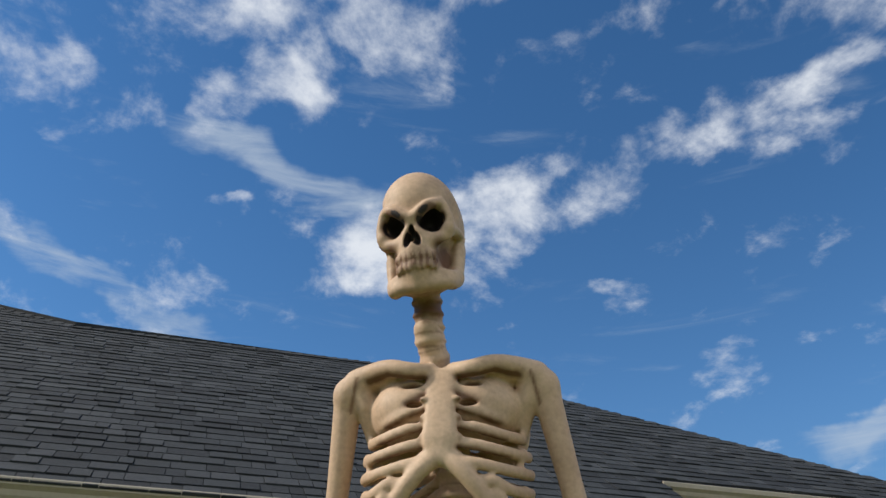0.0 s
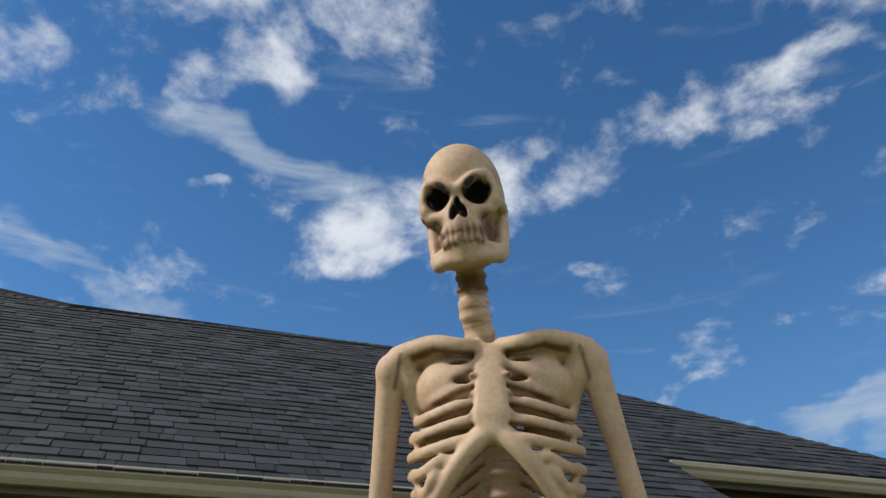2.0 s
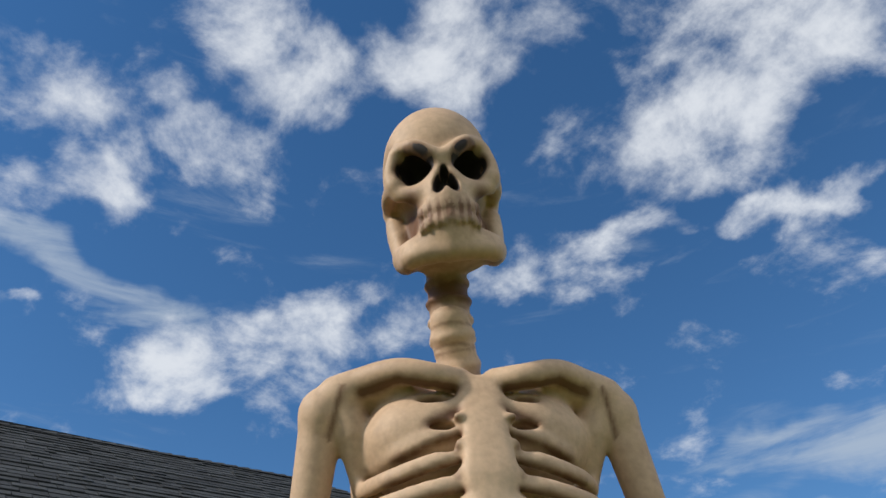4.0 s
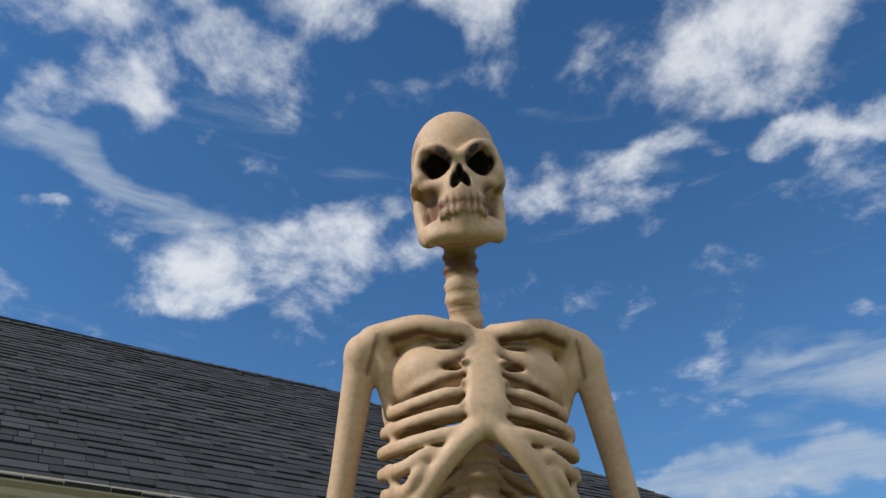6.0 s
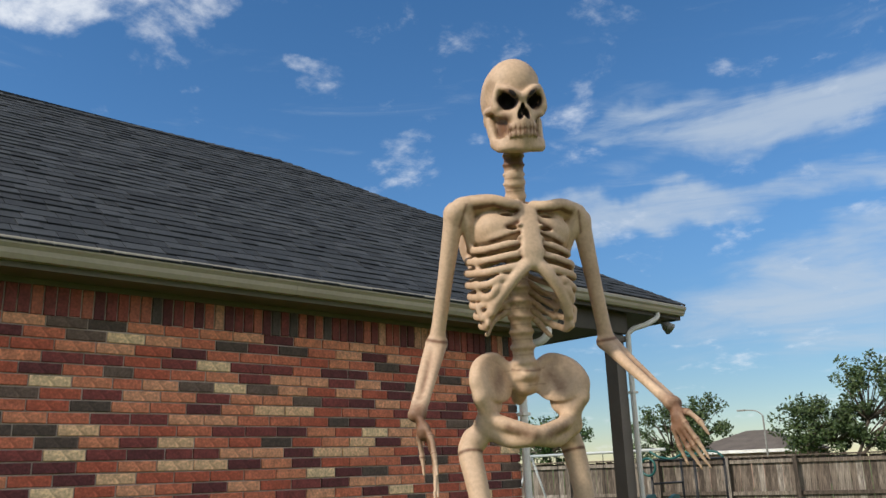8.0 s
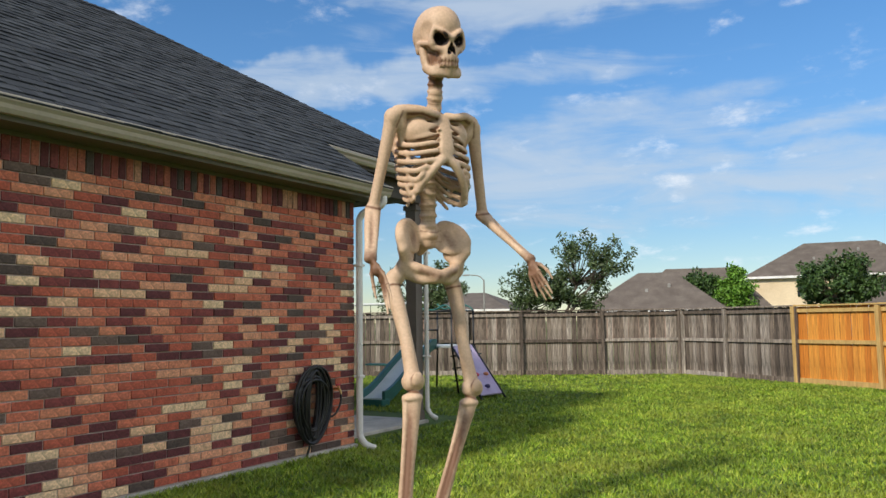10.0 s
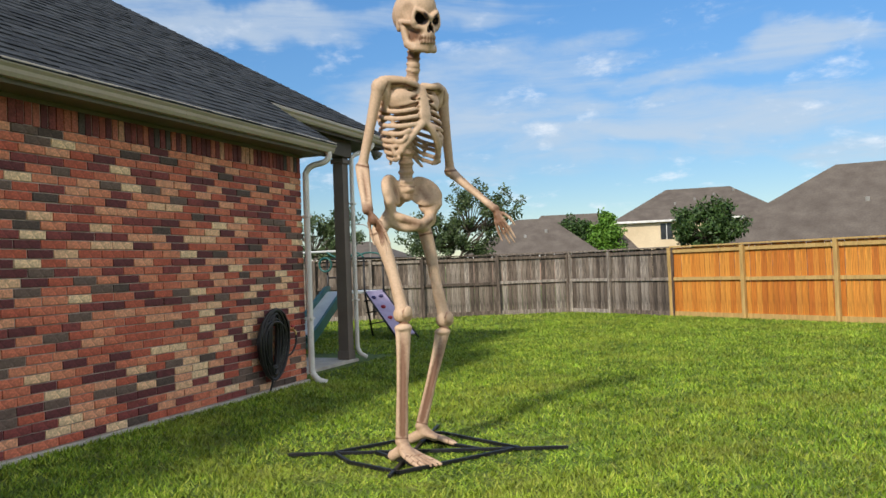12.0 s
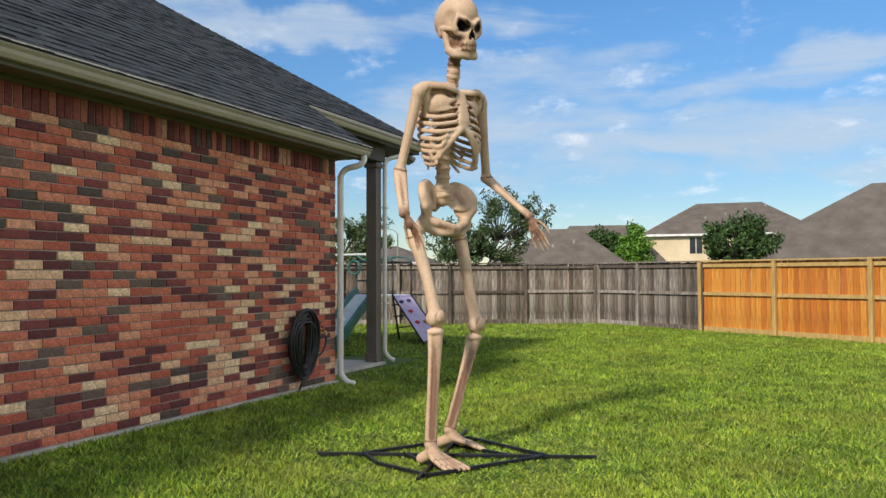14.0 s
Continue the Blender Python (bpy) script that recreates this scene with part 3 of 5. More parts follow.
class Clay:
    """A field of distances on a grid, modelled with blended shapes, then skinned."""

    def __init__(s, lo, hi, h):
        s.lo, s.h = np.array(lo, float), h
        s.n = (np.ceil((np.array(hi) - s.lo) / h)).astype(int) + 1
        s.d = np.full(s.n, .2, np.float32)

    def block(s, lo, hi):
        a = np.clip(((np.array(lo) - s.lo) / s.h).astype(int), 0, s.n - 1)
        b = np.clip(((np.array(hi) - s.lo) / s.h).astype(int) + 2, 0, s.n)
        ax = [s.lo[i] + s.h * np.arange(a[i], b[i]) for i in range(3)]
        sl = tuple(slice(a[i], b[i]) for i in range(3))
        X, Y, Z = np.meshgrid(*ax, indexing="ij")
        return sl, np.stack((X, Y, Z), -1).astype(np.float32)

    def join(s, sl, d, k):
        o = s.d[sl]
        g = np.clip(.5 + .5 * (o - d) / k, 0, 1)
        s.d[sl] = o + (d - o) * g - k * g * (1 - g)

    def cut(s, sl, d, k):
        o = s.d[sl]
        g = np.clip(.5 - .5 * (o + d) / k, 0, 1)
        s.d[sl] = o + (-d - o) * g + k * g * (1 - g)

    def cone(s, a, b, ra, rb, k=.015):
        a, b = np.array(a, float), np.array(b, float)
        r = max(ra, rb) + k + .03
        sl, p = s.block(np.minimum(a, b) - r, np.maximum(a, b) + r)
        ab = b - a
        t = np.clip(((p - a) @ ab) / max(ab @ ab, 1e-9), 0, 1)
        d = np.linalg.norm(p - a - t[..., None] * ab, axis=-1) - (ra + (rb - ra) * t)
        s.join(sl, d, k)

    def rod(s, pts, radii, k=.012, n=5):
        pts = [np.array(p) for p in spline(pts, n)]
        if not hasattr(radii, "__len__"):
            radii = [radii, radii]
        u = np.linspace(0, 1, len(pts))
        rr = np.interp(u, np.linspace(0, 1, len(radii)), radii)
        r = max(radii) + k + .03
        sl, p = s.block(np.min(pts, 0) - r, np.max(pts, 0) + r)
        d = np.full(p.shape[:3], 9.0, np.float32)
        for i in range(len(pts) - 1):
            a, ab = pts[i], pts[i + 1] - pts[i]
            t = np.clip(((p - a.astype(np.float32)) @ ab.astype(np.float32)) / max(ab @ ab, 1e-9), 0, 1)
            q = p - a.astype(np.float32) - t[..., None] * ab.astype(np.float32)
            d = np.minimum(d, np.sqrt((q * q).sum(-1)) - (rr[i] + (rr[i + 1] - rr[i]) * t))
        s.join(sl, d, k)

    def egg(s, c, r, k=.02, m=None, cut=False):
        c, r = np.array(c, float), np.array(r, float)
        w = np.full(3, max(r) + k + .03)
        sl, p = s.block(c - w, c + w)
        q = p - c
        if m is not None:
            q = q @ np.array(m.to_3x3())          # world to local, by the transpose
        k0 = np.linalg.norm(q / r, axis=-1)
        k1 = np.linalg.norm(q / (r * r), axis=-1)
        d = k0 * (k0 - 1) / np.maximum(k1, 1e-6)
        (s.cut if cut else s.join)(sl, d, k)

    def skin(s):
        D = s.d
        n = np.array(D.shape)
        ins = D < 0
        c = np.zeros(n - 1, np.int8)
        corners = [(i, j, k) for i in (0, 1) for j in (0, 1) for k in (0, 1)]
        for i, j, k in corners:
            c += ins[i:n[0] - 1 + i, j:n[1] - 1 + j, k:n[2] - 1 + k]
        act = np.argwhere((c > 0) & (c < 8))
        ids = np.full(n - 1, -1, np.int32)
        ids[act[:, 0], act[:, 1], act[:, 2]] = np.arange(len(act))
        val = np.stack([D[act[:, 0] + i, act[:, 1] + j, act[:, 2] + k] for i, j, k in corners], 1)
        cc = np.array(corners, float)
        acc, cnt = np.zeros((len(act), 3)), np.zeros(len(act))
        for a in range(8):
            for b in range(a + 1, 8):
                if abs(cc[a] - cc[b]).sum() == 1:
                    va, vb = val[:, a], val[:, b]
                    x = (va < 0) != (vb < 0)
                    t = np.where(x, va / np.where(x, va - vb, 1), 0)
                    acc += np.where(x[:, None], cc[a] + t[:, None] * (cc[b] - cc[a]), 0)
                    cnt += x
        verts = s.lo + s.h * (act + acc / cnt[:, None])
        quads = []
        for ax in range(3):
            u, v = (ax + 1) % 3, (ax + 2) % 3
            sl0, sl1 = [slice(None)] * 3, [slice(None)] * 3
            sl0[ax], sl1[ax] = slice(0, n[ax] - 1), slice(1, n[ax])
            A, B = ins[tuple(sl0)], ins[tuple(sl1)]
            e = np.argwhere(A != B)
            e = e[(e[:, u] > 0) & (e[:, v] > 0) & (e[:, u] < n[u] - 1) & (e[:, v] < n[v] - 1)]
            flip = A[e[:, 0], e[:, 1], e[:, 2]]
            q = []
            for du, dv in ((-1, -1), (0, -1), (0, 0), (-1, 0)):
                f = e.copy(); f[:, u] += du; f[:, v] += dv
                q.append(ids[f[:, 0], f[:, 1], f[:, 2]])
            q = np.stack(q, 1)
            q[~flip] = q[~flip][:, ::-1]
            quads.append(q)
        return verts, np.concatenate(quads)


FIG = pose(2.76, -3.72, 0, 0, 0, math.degrees(math.atan2(-.432, .903)))


def build_skeleton():
    """The prop's body on a coarse grid and its skull on a fine one, joined into one mesh."""
    c = Clay((-.60, -.85, .0), (.80, .92, 3.20), .0075)
    seams, washes_and_shades = [], []          # moulded joints: centre, axis, reach, half width; brown wash and painted shade along lines: a, b, reach, amount

    def seam(p, axis, reach, half=.006, amount=.8):
        seams.append((Vector(p), Vector(axis).normalized(), reach, half, amount))

    def wash_and_shade(pts, reach, amount):
        for p, q in zip(pts, pts[1:]):
            washes_and_shades.append((Vector(p), Vector(q), reach, amount))

    # --- spine
    def vertebrae(a, b, n, r0, r1, lip=.016):
        a, b = Vector(a), Vector(b)
        m = (b - a).to_track_quat("Z", "Y").to_matrix().to_4x4()
        for i in range(n):
            p, q = a.lerp(b, i / n), a.lerp(b, (i + 1) / n)
            r = r0 + (r1 - r0) * (i + .5) / n
            c.cone(p, q, r, r, .004)
            c.egg(p.lerp(q, .5), (r + lip, r + lip, (q - p).length * .33), .010, m)
            seam(p, b - a, r + .05, .004, .35)
    vertebrae((-.175, .105, 2.13), (-.125, .075, 2.52), 5, .056, .054, .014)
    vertebrae((-.125, .075, 2.52), (-.11, .06, 2.98), 6, .052, .048)
    # --- ribs, flat bands that droop to the sides
    cy = .055
    tops = [2.985, 2.925, 2.862, 2.80, 2.738, 2.676, 2.616]

    def band(pts, radii, k):
        for dz in (-.006, .006):
            c.rod([(x, y, z + dz) for x, y, z in pts], radii, k, 5)
    for sgn in (-1, 1):
        for i, z in enumerate(tops):
            w = (.205, .245, .268, .282, .288, .286, .276)[i]
            front = (.112, .122, .134, .144, .150, .150, .140)[i]
            attach = .118 + .006 * i
            join = z - (.035, .035, .04, .045, .045, .03, .0)[i] + max(0, i - 4) * .03
            pts = [(attach, cy + sgn * .045, join), (front, cy + sgn * .12, z - .062), (front - .045, cy + sgn * w * .80, z - .080), (-.04, cy + sgn * w, z - .056),
                   (-.16, cy + sgn * w * .78, z - .005), (-.20, cy + sgn * w * .42, z + .04), (-.14, cy + sgn * .05, z + .06)]
            if i >= 5:
                pts[0] = (.135, cy + sgn * (.07 + .055 * (i - 4)), 2.655 - .035 * (i - 4))
                pts[1] = (front - .01, cy + sgn * (.14 + .03 * (i - 4)), z - .055)
            band(pts, (.0135, .0145, .0140, .0130, .012, .012), .007)
            if i < 4:
                # shade painted in brown along the ribs' undersides
                wash_and_shade([(p[0] + .012, p[1], p[2] - .026) for p in pts[:3]], .015, .85)
        # lower ribs that end on the costal arch
        for i, z in enumerate((2.556, 2.500, 2.450)):
            w = (.262, .244, .218)[i]
            pts = [(.115 - .02 * i, cy + sgn * (.185 + .020 * i), z - .045), (.02, cy + sgn * w * .98, z - .055), (-.07, cy + sgn * w, z - .03),
                   (-.16, cy + sgn * w * .7, z + .02), (-.18, cy + sgn * w * .4, z + .06), (-.12, cy + sgn * .05, z + .08)]
            band(pts, (.012, .0125, .012, .011), .007)
        # side webs that tie neighbouring ribs together in pairs
        for z in (2.80, 2.676, 2.556):
            c.rod([(.03, cy + sgn * .262, z - .06), (.05, cy + sgn * .245, z - .125)], (.015, .014), .014, 3)
        # floating ribs from the back, sloping down and out
        for i, z in enumerate((2.70, 2.652, 2.604, 2.556, 2.508)):
            c.rod([(-.12, cy + sgn * .04, z), (-.14, cy + sgn * .12, z - .050), (-.10, cy + sgn * (.235 - .015 * i), z - .130)], (.016, .0155, .013), .01, 4)
        # costal arch
        c.rod([(.142, cy + sgn * .012, 2.705), (.150, cy + sgn * .075, 2.650), (.130, cy + sgn * .145, 2.565), (.085, cy + sgn * .200, 2.475), (.025, cy + sgn * .220, 2.405)], (.031, .030, .028, .026, .020), .016, 5)
        # collar bone
        col = [(.100, cy + sgn * .040, 3.020), (.132, cy + sgn * .105, 3.012), (.118, cy + sgn * .185, 3.032), (.055, cy + sgn * .265, 3.040), (.020, cy + sgn * .325, 3.025)]
        c.rod(col, (.029, .031, .032, .037, .046), .02, 5)
        # brown line below the collar bone, shade put into the colour
        wash_and_shade([(x + .014, y, z - .033) for x, y, z in col[:4]], .015, .95)
        # shoulder blade and its spine
        c.rod([(.02, cy + sgn * .31, 3.01), (.005, cy + sgn * .285, 2.93), (-.02, cy + sgn * .272, 2.84)], (.046, .042, .022), .03, 4)
        c.egg((-.17, cy + sgn * .19, 2.90), (.035, .10, .17), .03)
        c.rod([(-.16, cy + sgn * .06, 3.0), (-.12, cy + sgn * .19, 3.035), (.0, cy + sgn * .30, 3.035)], (.032, .03, .036), .02, 4)
        # thin moulded wall behind the upper ribs
        c.egg((-.012, cy + sgn * .112, 2.905), (.145, .158, .128), .010)
        c.egg((-.14, cy + sgn * .13, 2.95), (.03, .15, .085), .02)
        c.egg((-.02, cy + sgn * .18, 3.005), (.115, .125, .026), .015)
        # hollows between the moulded ribs, with their shade painted in brown
        for yy, zz, ry, rz in ((.105, 2.963, .040, .010), (.090, 2.888, .034, .011), (.088, 2.826, .026, .009)):
            c.egg((.115, cy + sgn * yy, zz), (.035, ry, rz), .008, cut=True)
            wash_and_shade([(.085, cy + sgn * (yy - ry * .8), zz), (.085, cy + sgn * (yy + ry * .8), zz)], .022, .55)
    c.egg((.005, cy, 3.035), (.085, .115, .040), .012, cut=True)
    # the neck opening's darkness is painted onto the bone around it
    wash_and_shade([(.005, cy - .07, 3.03), (.005, cy + .07, 3.03)], .055, 1.3)
    for sgn in (-1, 1):
        c.rod([(-.10, cy + sgn * .03, 3.085), (-.085, cy + sgn * .085, 3.085), (-.05, cy + sgn * .14, 3.055)], (.024, .022, .018), .02, 4)
        # rim behind the neck coloured dark, as the shaded inside of the opening
        wash_and_shade([(-.075, cy + sgn * .03, 3.085), (-.06, cy + sgn * .11, 3.08)], .030, 1.2)
    vertebrae((-.035, .056, 2.93), (.105, .0, 3.18), 4, .049, .050, .008)
    # breastbone: a flat bar
    for off, r in ((-.034, .019), (-.012, .022), (.012, .022), (.034, .019)):
        c.rod([(.108, cy + off, 3.005), (.130, cy + off, 2.93), (.148, cy + off, 2.84), (.156, cy + off * 1.15, 2.76), (.148, cy + off * .8, 2.695)], (r, r, r, r * 1.1, r), .012, 4)
    for z in (2.93, 2.865, 2.80, 2.74):
        for sgn in (-1, 1):
            c.egg((.150, cy + sgn * .058, z - .03), (.014, .014, .010), .010)
            wash_and_shade([(.150, cy + sgn * .062, z - .03), (.150, cy + sgn * .066, z - .04)], .012, .6)
    # --- arms
    arms = ((-1, (.0, -.302, 2.985), (-.155, -.375, 2.342), (.13, -.552, 1.965), (.33, -.47, 1.615)), (1, (.0, .405, 2.985), (-.07, .535, 2.345), (.365, .632, 1.985), (.52, .625, 1.69)))
    for sgn, sh, el, wr, tip in arms:
        sh, el, wr, tip = Vector(sh), Vector(el), Vector(wr), Vector(tip)
        c.egg(sh, (.058, .052, .066), .008)
        seam(sh + Vector((0, -sgn * .036, 0)), (0, 1, .25 * sgn), .085, .008, .62)
        c.rod([sh, sh.lerp(el, .12), sh.lerp(el, .5), sh.lerp(el, .85), el], (.052, .049, .040, .038, .044), .02, 4)
        c.egg(el, (.050, .056, .046), .012)
        seam(el + (sh - el).normalized() * .012, sh - el, .075, .009, .8)
        d = (wr - el).normalized()
        s = d.cross(Vector((0, 0, 1))).normalized()
        c.egg(el + d * .05, (.044, .046, .046), .015)
        c.rod([el + s * .018, el.lerp(wr, .35) + s * .026, el.lerp(wr, .7) + s * .022, wr + s * .016], (.038, .029, .024, .028), .010, 4)
        c.rod([el - s * .018, el.lerp(wr, .35) - s * .024, el.lerp(wr, .7) - s * .022, wr - s * .014], (.040, .027, .022, .026), .010, 4)
        wash_and_shade([el.lerp(wr, .18), el.lerp(wr, .85)], .024, .8)
        c.egg(wr, (.034, .038, .034), .02)
        # hand: palm bones and fingers
        h = tip - wr
        hl, hd = h.length, h.normalized()
        side = hd.cross(Vector((.2, .9, 0)) if sgn < 0 else Vector((.3, -1, 0))).normalized()
        curl = hd.cross(side).normalized()
        palm = wr + hd * hl * .22
        c.egg(palm, (.030, .034, .045), .02)
        wash_and_shade([wr + hd * .02, wr + hd * hl * .55], .075, .85)
        for f in range(5):
            if f == 0:
                p = [wr + hd * .03, palm + side * -.048 + curl * .02, palm + side * -.08 + hd * hl * .20 + curl * .035, palm + side * -.085 + hd * hl * .40 + curl * .055]
            else:
                long = (.94, 1.0, .96, .84)[f - 1]
                o2 = side * (-.036 + .024 * (f - 1))
                bow = (.02, .035, .03, .015)[f - 1]
                p = [wr + hd * .02 + o2 * .35, wr + hd * hl * .42 * long + o2 - curl * .012, wr + hd * hl * .70 * long + o2 * (1.3 + f * .06) + curl * bow * .4, wr + hd * hl * long + o2 * (1.4 + f * .1) + curl * bow * 1.8]
            c.rod(p, (.0155, .0135, .0125, .0125, .0105, .007), .006, 4)
            c.egg(p[1], (.0175, .0175, .0175), .008)
            c.egg(p[2], (.0150, .0150, .0150), .008)
            seam(p[1], p[2] - p[1], .022, .005, .8)
            seam(p[2], p[2] - p[1], .020, .004, .8)
    # --- pelvis: two hollow wings and a bridge in front
    px, py = -.15, .092
    for sgn in (-1, 1):
        m = Euler((0, radians(-16), radians(-sgn * 34))).to_matrix().to_4x4()
        c.egg((px + .030, py + sgn * .175, 2.150), (.024, .135, .120), .03, m)
        c.egg((px + .020, py + sgn * .195, 2.055), (.032, .070, .085), .02, m)
        crest = [(px - .045, py + sgn * .070, 2.205), (px - .03, py + sgn * .155, 2.272), (px + .02, py + sgn * .255, 2.235), (px + .075, py + sgn * .300, 2.145), (px + .085, py + sgn * .275, 2.055)]
        c.rod(crest, (.034, .029, .028, .027, .028), .022, 5)
        c.egg((px + .075, py + sgn * .165, 2.165), (.038, .048, .070), .03, m, cut=True)
        wash_and_shade([(px + .03, py + sgn * .13, 2.19), (px + .05, py + sgn * .18, 2.10)], .035, .5)
        c.rod([crest[-1], (px + .05, py + sgn * .235, 1.985), (px + .015, py + sgn * .235, 1.925)], (.034, .044, .058), .03, 4)
        c.rod([(px + .03, py + sgn * .22, 1.955), (px + .115, py + sgn * .13, 1.915), (px + .165, py - .012 + sgn * .02, 1.878)], (.042, .036, .036), .02, 4)
        c.rod([(px + .02, py + sgn * .215, 1.90), (px + .075, py + sgn * .125, 1.850), (px + .150, py - .012 + sgn * .03, 1.850)], (.044, .040, .040), .025, 4)
        wash_and_shade([(px + .14, py + sgn * .15, 1.90), (px + .20, py + sgn * .03, 1.86)], .030, .55)
    c.rod([(px - .03, py + .01, 2.20), (px - .075, py, 2.14), (px - .115, py, 2.07)], (.075, .066, .035), .02, 4)
    c.egg((px - .045, py, 2.170), (.034, .150, .062), .02)
    c.egg((px + .035, py + .012, 2.178), (.032, .046, .030), .012)
    seam((px + .03, py + .012, 2.20), (.2, 0, 1), .09, .006, .6)
    # --- legs
    legs = (((-.17, -.185, 1.86), (.105, -.210, 1.13), (.24, -.385, .17), (.17, -.42, .04), (.60, -.385, .03)), ((-.255, .350, 1.87), (-.110, .445, 1.037), (-.10, .115, .17), (-.19, .075, .04), (.15, .30, .03)))
    for hip, kn, an, heel, toe in legs:
        hip, kn, an, heel, toe = (Vector(v) for v in (hip, kn, an, heel, toe))
        c.egg(hip, (.066, .066, .062), .025)
        out = Vector((0, math.copysign(.03, hip.y), 0))
        c.rod([hip, hip + out + Vector((.0, 0, -.06)), hip.lerp(kn, .3) + out * .6, hip.lerp(kn, .6), hip.lerp(kn, .88), kn], (.056, .062, .054, .046, .052, .062), .02, 4)
        seam(hip + out + Vector((0, 0, -.075)), hip - kn, .085, .009, .8)
        for u in (-1, 1):
            c.egg(kn + Vector((-.005, u * .034, .005)), (.062, .046, .062), .012)
        c.egg(kn + Vector((.062, -.005, .025)), (.026, .044, .052), .006)
        top = kn + (an - kn).normalized() * .105
        c.egg(top, (.064, .076, .036), .008)
        seam(kn + (an - kn).normalized() * .068, an - kn, .10, .010, .95)
        wash_and_shade([kn + Vector((.045, -.045, -.01)), kn + Vector((.055, -.048, .05)), kn + Vector((.05, .0, .085))], .010, .7)
        d = (an - kn).normalized()
        s = Vector((.25, .95, 0)).normalized()
        c.rod([top + s * .012, kn.lerp(an, .3) + s * .018, kn.lerp(an, .6) + s * .015, an + s * .012], (.052, .040, .032, .040), .010, 4)
        c.rod([top - s * .045, kn.lerp(an, .3) - s * .036, kn.lerp(an, .6) - s * .030, an - s * .022], (.026, .020, .019, .030), .008, 4)
        wash_and_shade([top - s * .016 + Vector((.02, 0, -.06)), kn.lerp(an, .5) - s * .010 + Vector((.02, 0, 0)), an - s * .008 + Vector((.02, 0, .05))], .030, 1.0)
        c.egg(an, (.046, .048, .040), .012)
        seam(an + Vector((0, 0, .02)), an - kn, .075, .009, .85)
        ft = toe - heel
        fd = ft.normalized()
        wash_and_shade([an.lerp(kn, .12), an + fd * .04, heel + ft * .9], .075, .42)
        sd = Vector((-fd.y, fd.x, 0))
        c.rod([heel + Vector((0, 0, .015)), an + fd * .02 + Vector((0, 0, -.06))], (.042, .048), .025, 3)
        c.rod([an + fd * .03 + Vector((0, 0, -.05)), heel + ft * .5 + Vector((0, 0, .035))], (.046, .036), .02, 3)
        for f in range(5):
            u = (f - 2) / 2
            long = (1.0, .98, .93, .87, .80)[f]
            o2 = sd * (.062 * (u if sd.y * hip.y > 0 else -u))
            b0 = an + fd * .02 + Vector((0, 0, -.055)) + o2 * .45
            p = [b0, heel + ft * .52 * long + o2 * .9 + Vector((0, 0, .050)), heel + ft * .78 * long + o2 * 1.15 + Vector((0, 0, .022)), heel + ft * long + o2 * 1.25]
            c.rod(p, (.026, .021, .017, .018, .014), .006, 4)
            seam(p[1].lerp(p[2], .4), ft, .030, .005, .8)
            seam(p[2].lerp(p[3], .3), ft, .026, .004, .8)
            wash_and_shade([p[0] + sd * .014, p[2] + sd * .013 + Vector((0, 0, .004))], .008, .75)
    body_v, body_q = c.skin()
    # --- skull, in its own frame: x to the face, y to its left, z up
    hm = pose(.150, -.010, 3.550, 4, 12, -5)
    c = Clay((-.22, -.30, 3.05), (.52, .30, 3.84), .0052)

    def S(x, y, z):
        return hm @ Vector((x, y, z))
    R = hm.to_3x3().to_4x4()
    # top of the neck
    a, b = Vector((.070, .010, 3.12)), Vector((.128, -.006, 3.36))
    for i in range(5):
        p, q = a.lerp(b, i / 5), a.lerp(b, (i + 1) / 5)
        c.cone(p, q, .049, .049, .004)
        c.egg(p.lerp(q, .5), (.059, .059, .017), .010, (b - a).to_track_quat("Z", "Y").to_matrix().to_4x4())
        seam(p, b - a, .09, .004, .4)
    # vault of the head: high and broad, drawn in at the temples
    c.egg(S(-.035, 0, .062), (.185, .145, .176), .03, R)
    c.egg(S(.066, 0, .076), (.128, .134, .152), .05, R)
    c.egg(S(-.10, 0, .02), (.125, .122, .130), .05, R)
    c.egg(S(.06, 0, -.02), (.120, .112, .11), .04, R)
    c.egg(S(-.02, 0, -.085), (.10, .085, .06), .03, R)
    for sgn in (-1, 1):
        c.egg(S(.095, sgn * .150, .045), (.065, .028, .060), .03, R, cut=True)
        # cheek bone and its arch
        c.rod([S(.150, sgn * .116, .045), S(.148, sgn * .126, -.015), S(.150, sgn * .108, -.066), S(.172, sgn * .066, -.086)], (.016, .020, .024, .024), .016, 4)
        c.rod([S(.150, sgn * .118, -.042), S(.08, sgn * .140, -.040), S(-.02, sgn * .134, -.030)], (.024, .017, .017), .014, 4)
        # ear knob behind the jaw
        c.egg(S(-.055, sgn * .118, -.060), (.034, .024, .050), .02, R)
        # upright branch of the jaw
        c.rod([S(.000, sgn * .128, -.045), S(.030, sgn * .124, -.13), S(.055, sgn * .112, -.205)], (.022, .025, .026), .018, 4)
        c.rod([S(.030, sgn * .124, -.09), S(.075, sgn * .112, -.20)], (.020, .024), .018, 3)
        # broad flat-bottomed chin
        c.rod([S(.055, sgn * .110, -.212), S(.105, sgn * .106, -.234), S(.152, sgn * .088, -.244), S(.180, 0, -.246)], (.026, .026, .026, .027), .018, 5)
        c.rod([S(.075, sgn * .112, -.205), S(.135, sgn * .092, -.212), S(.182, 0, -.214)], (.024, .026, .030), .02, 4)
    # muzzle
    c.rod([S(.165, 0, -.06), S(.172, 0, -.11), S(.165, 0, -.17)], (.058, .062, .060), .03, 4)
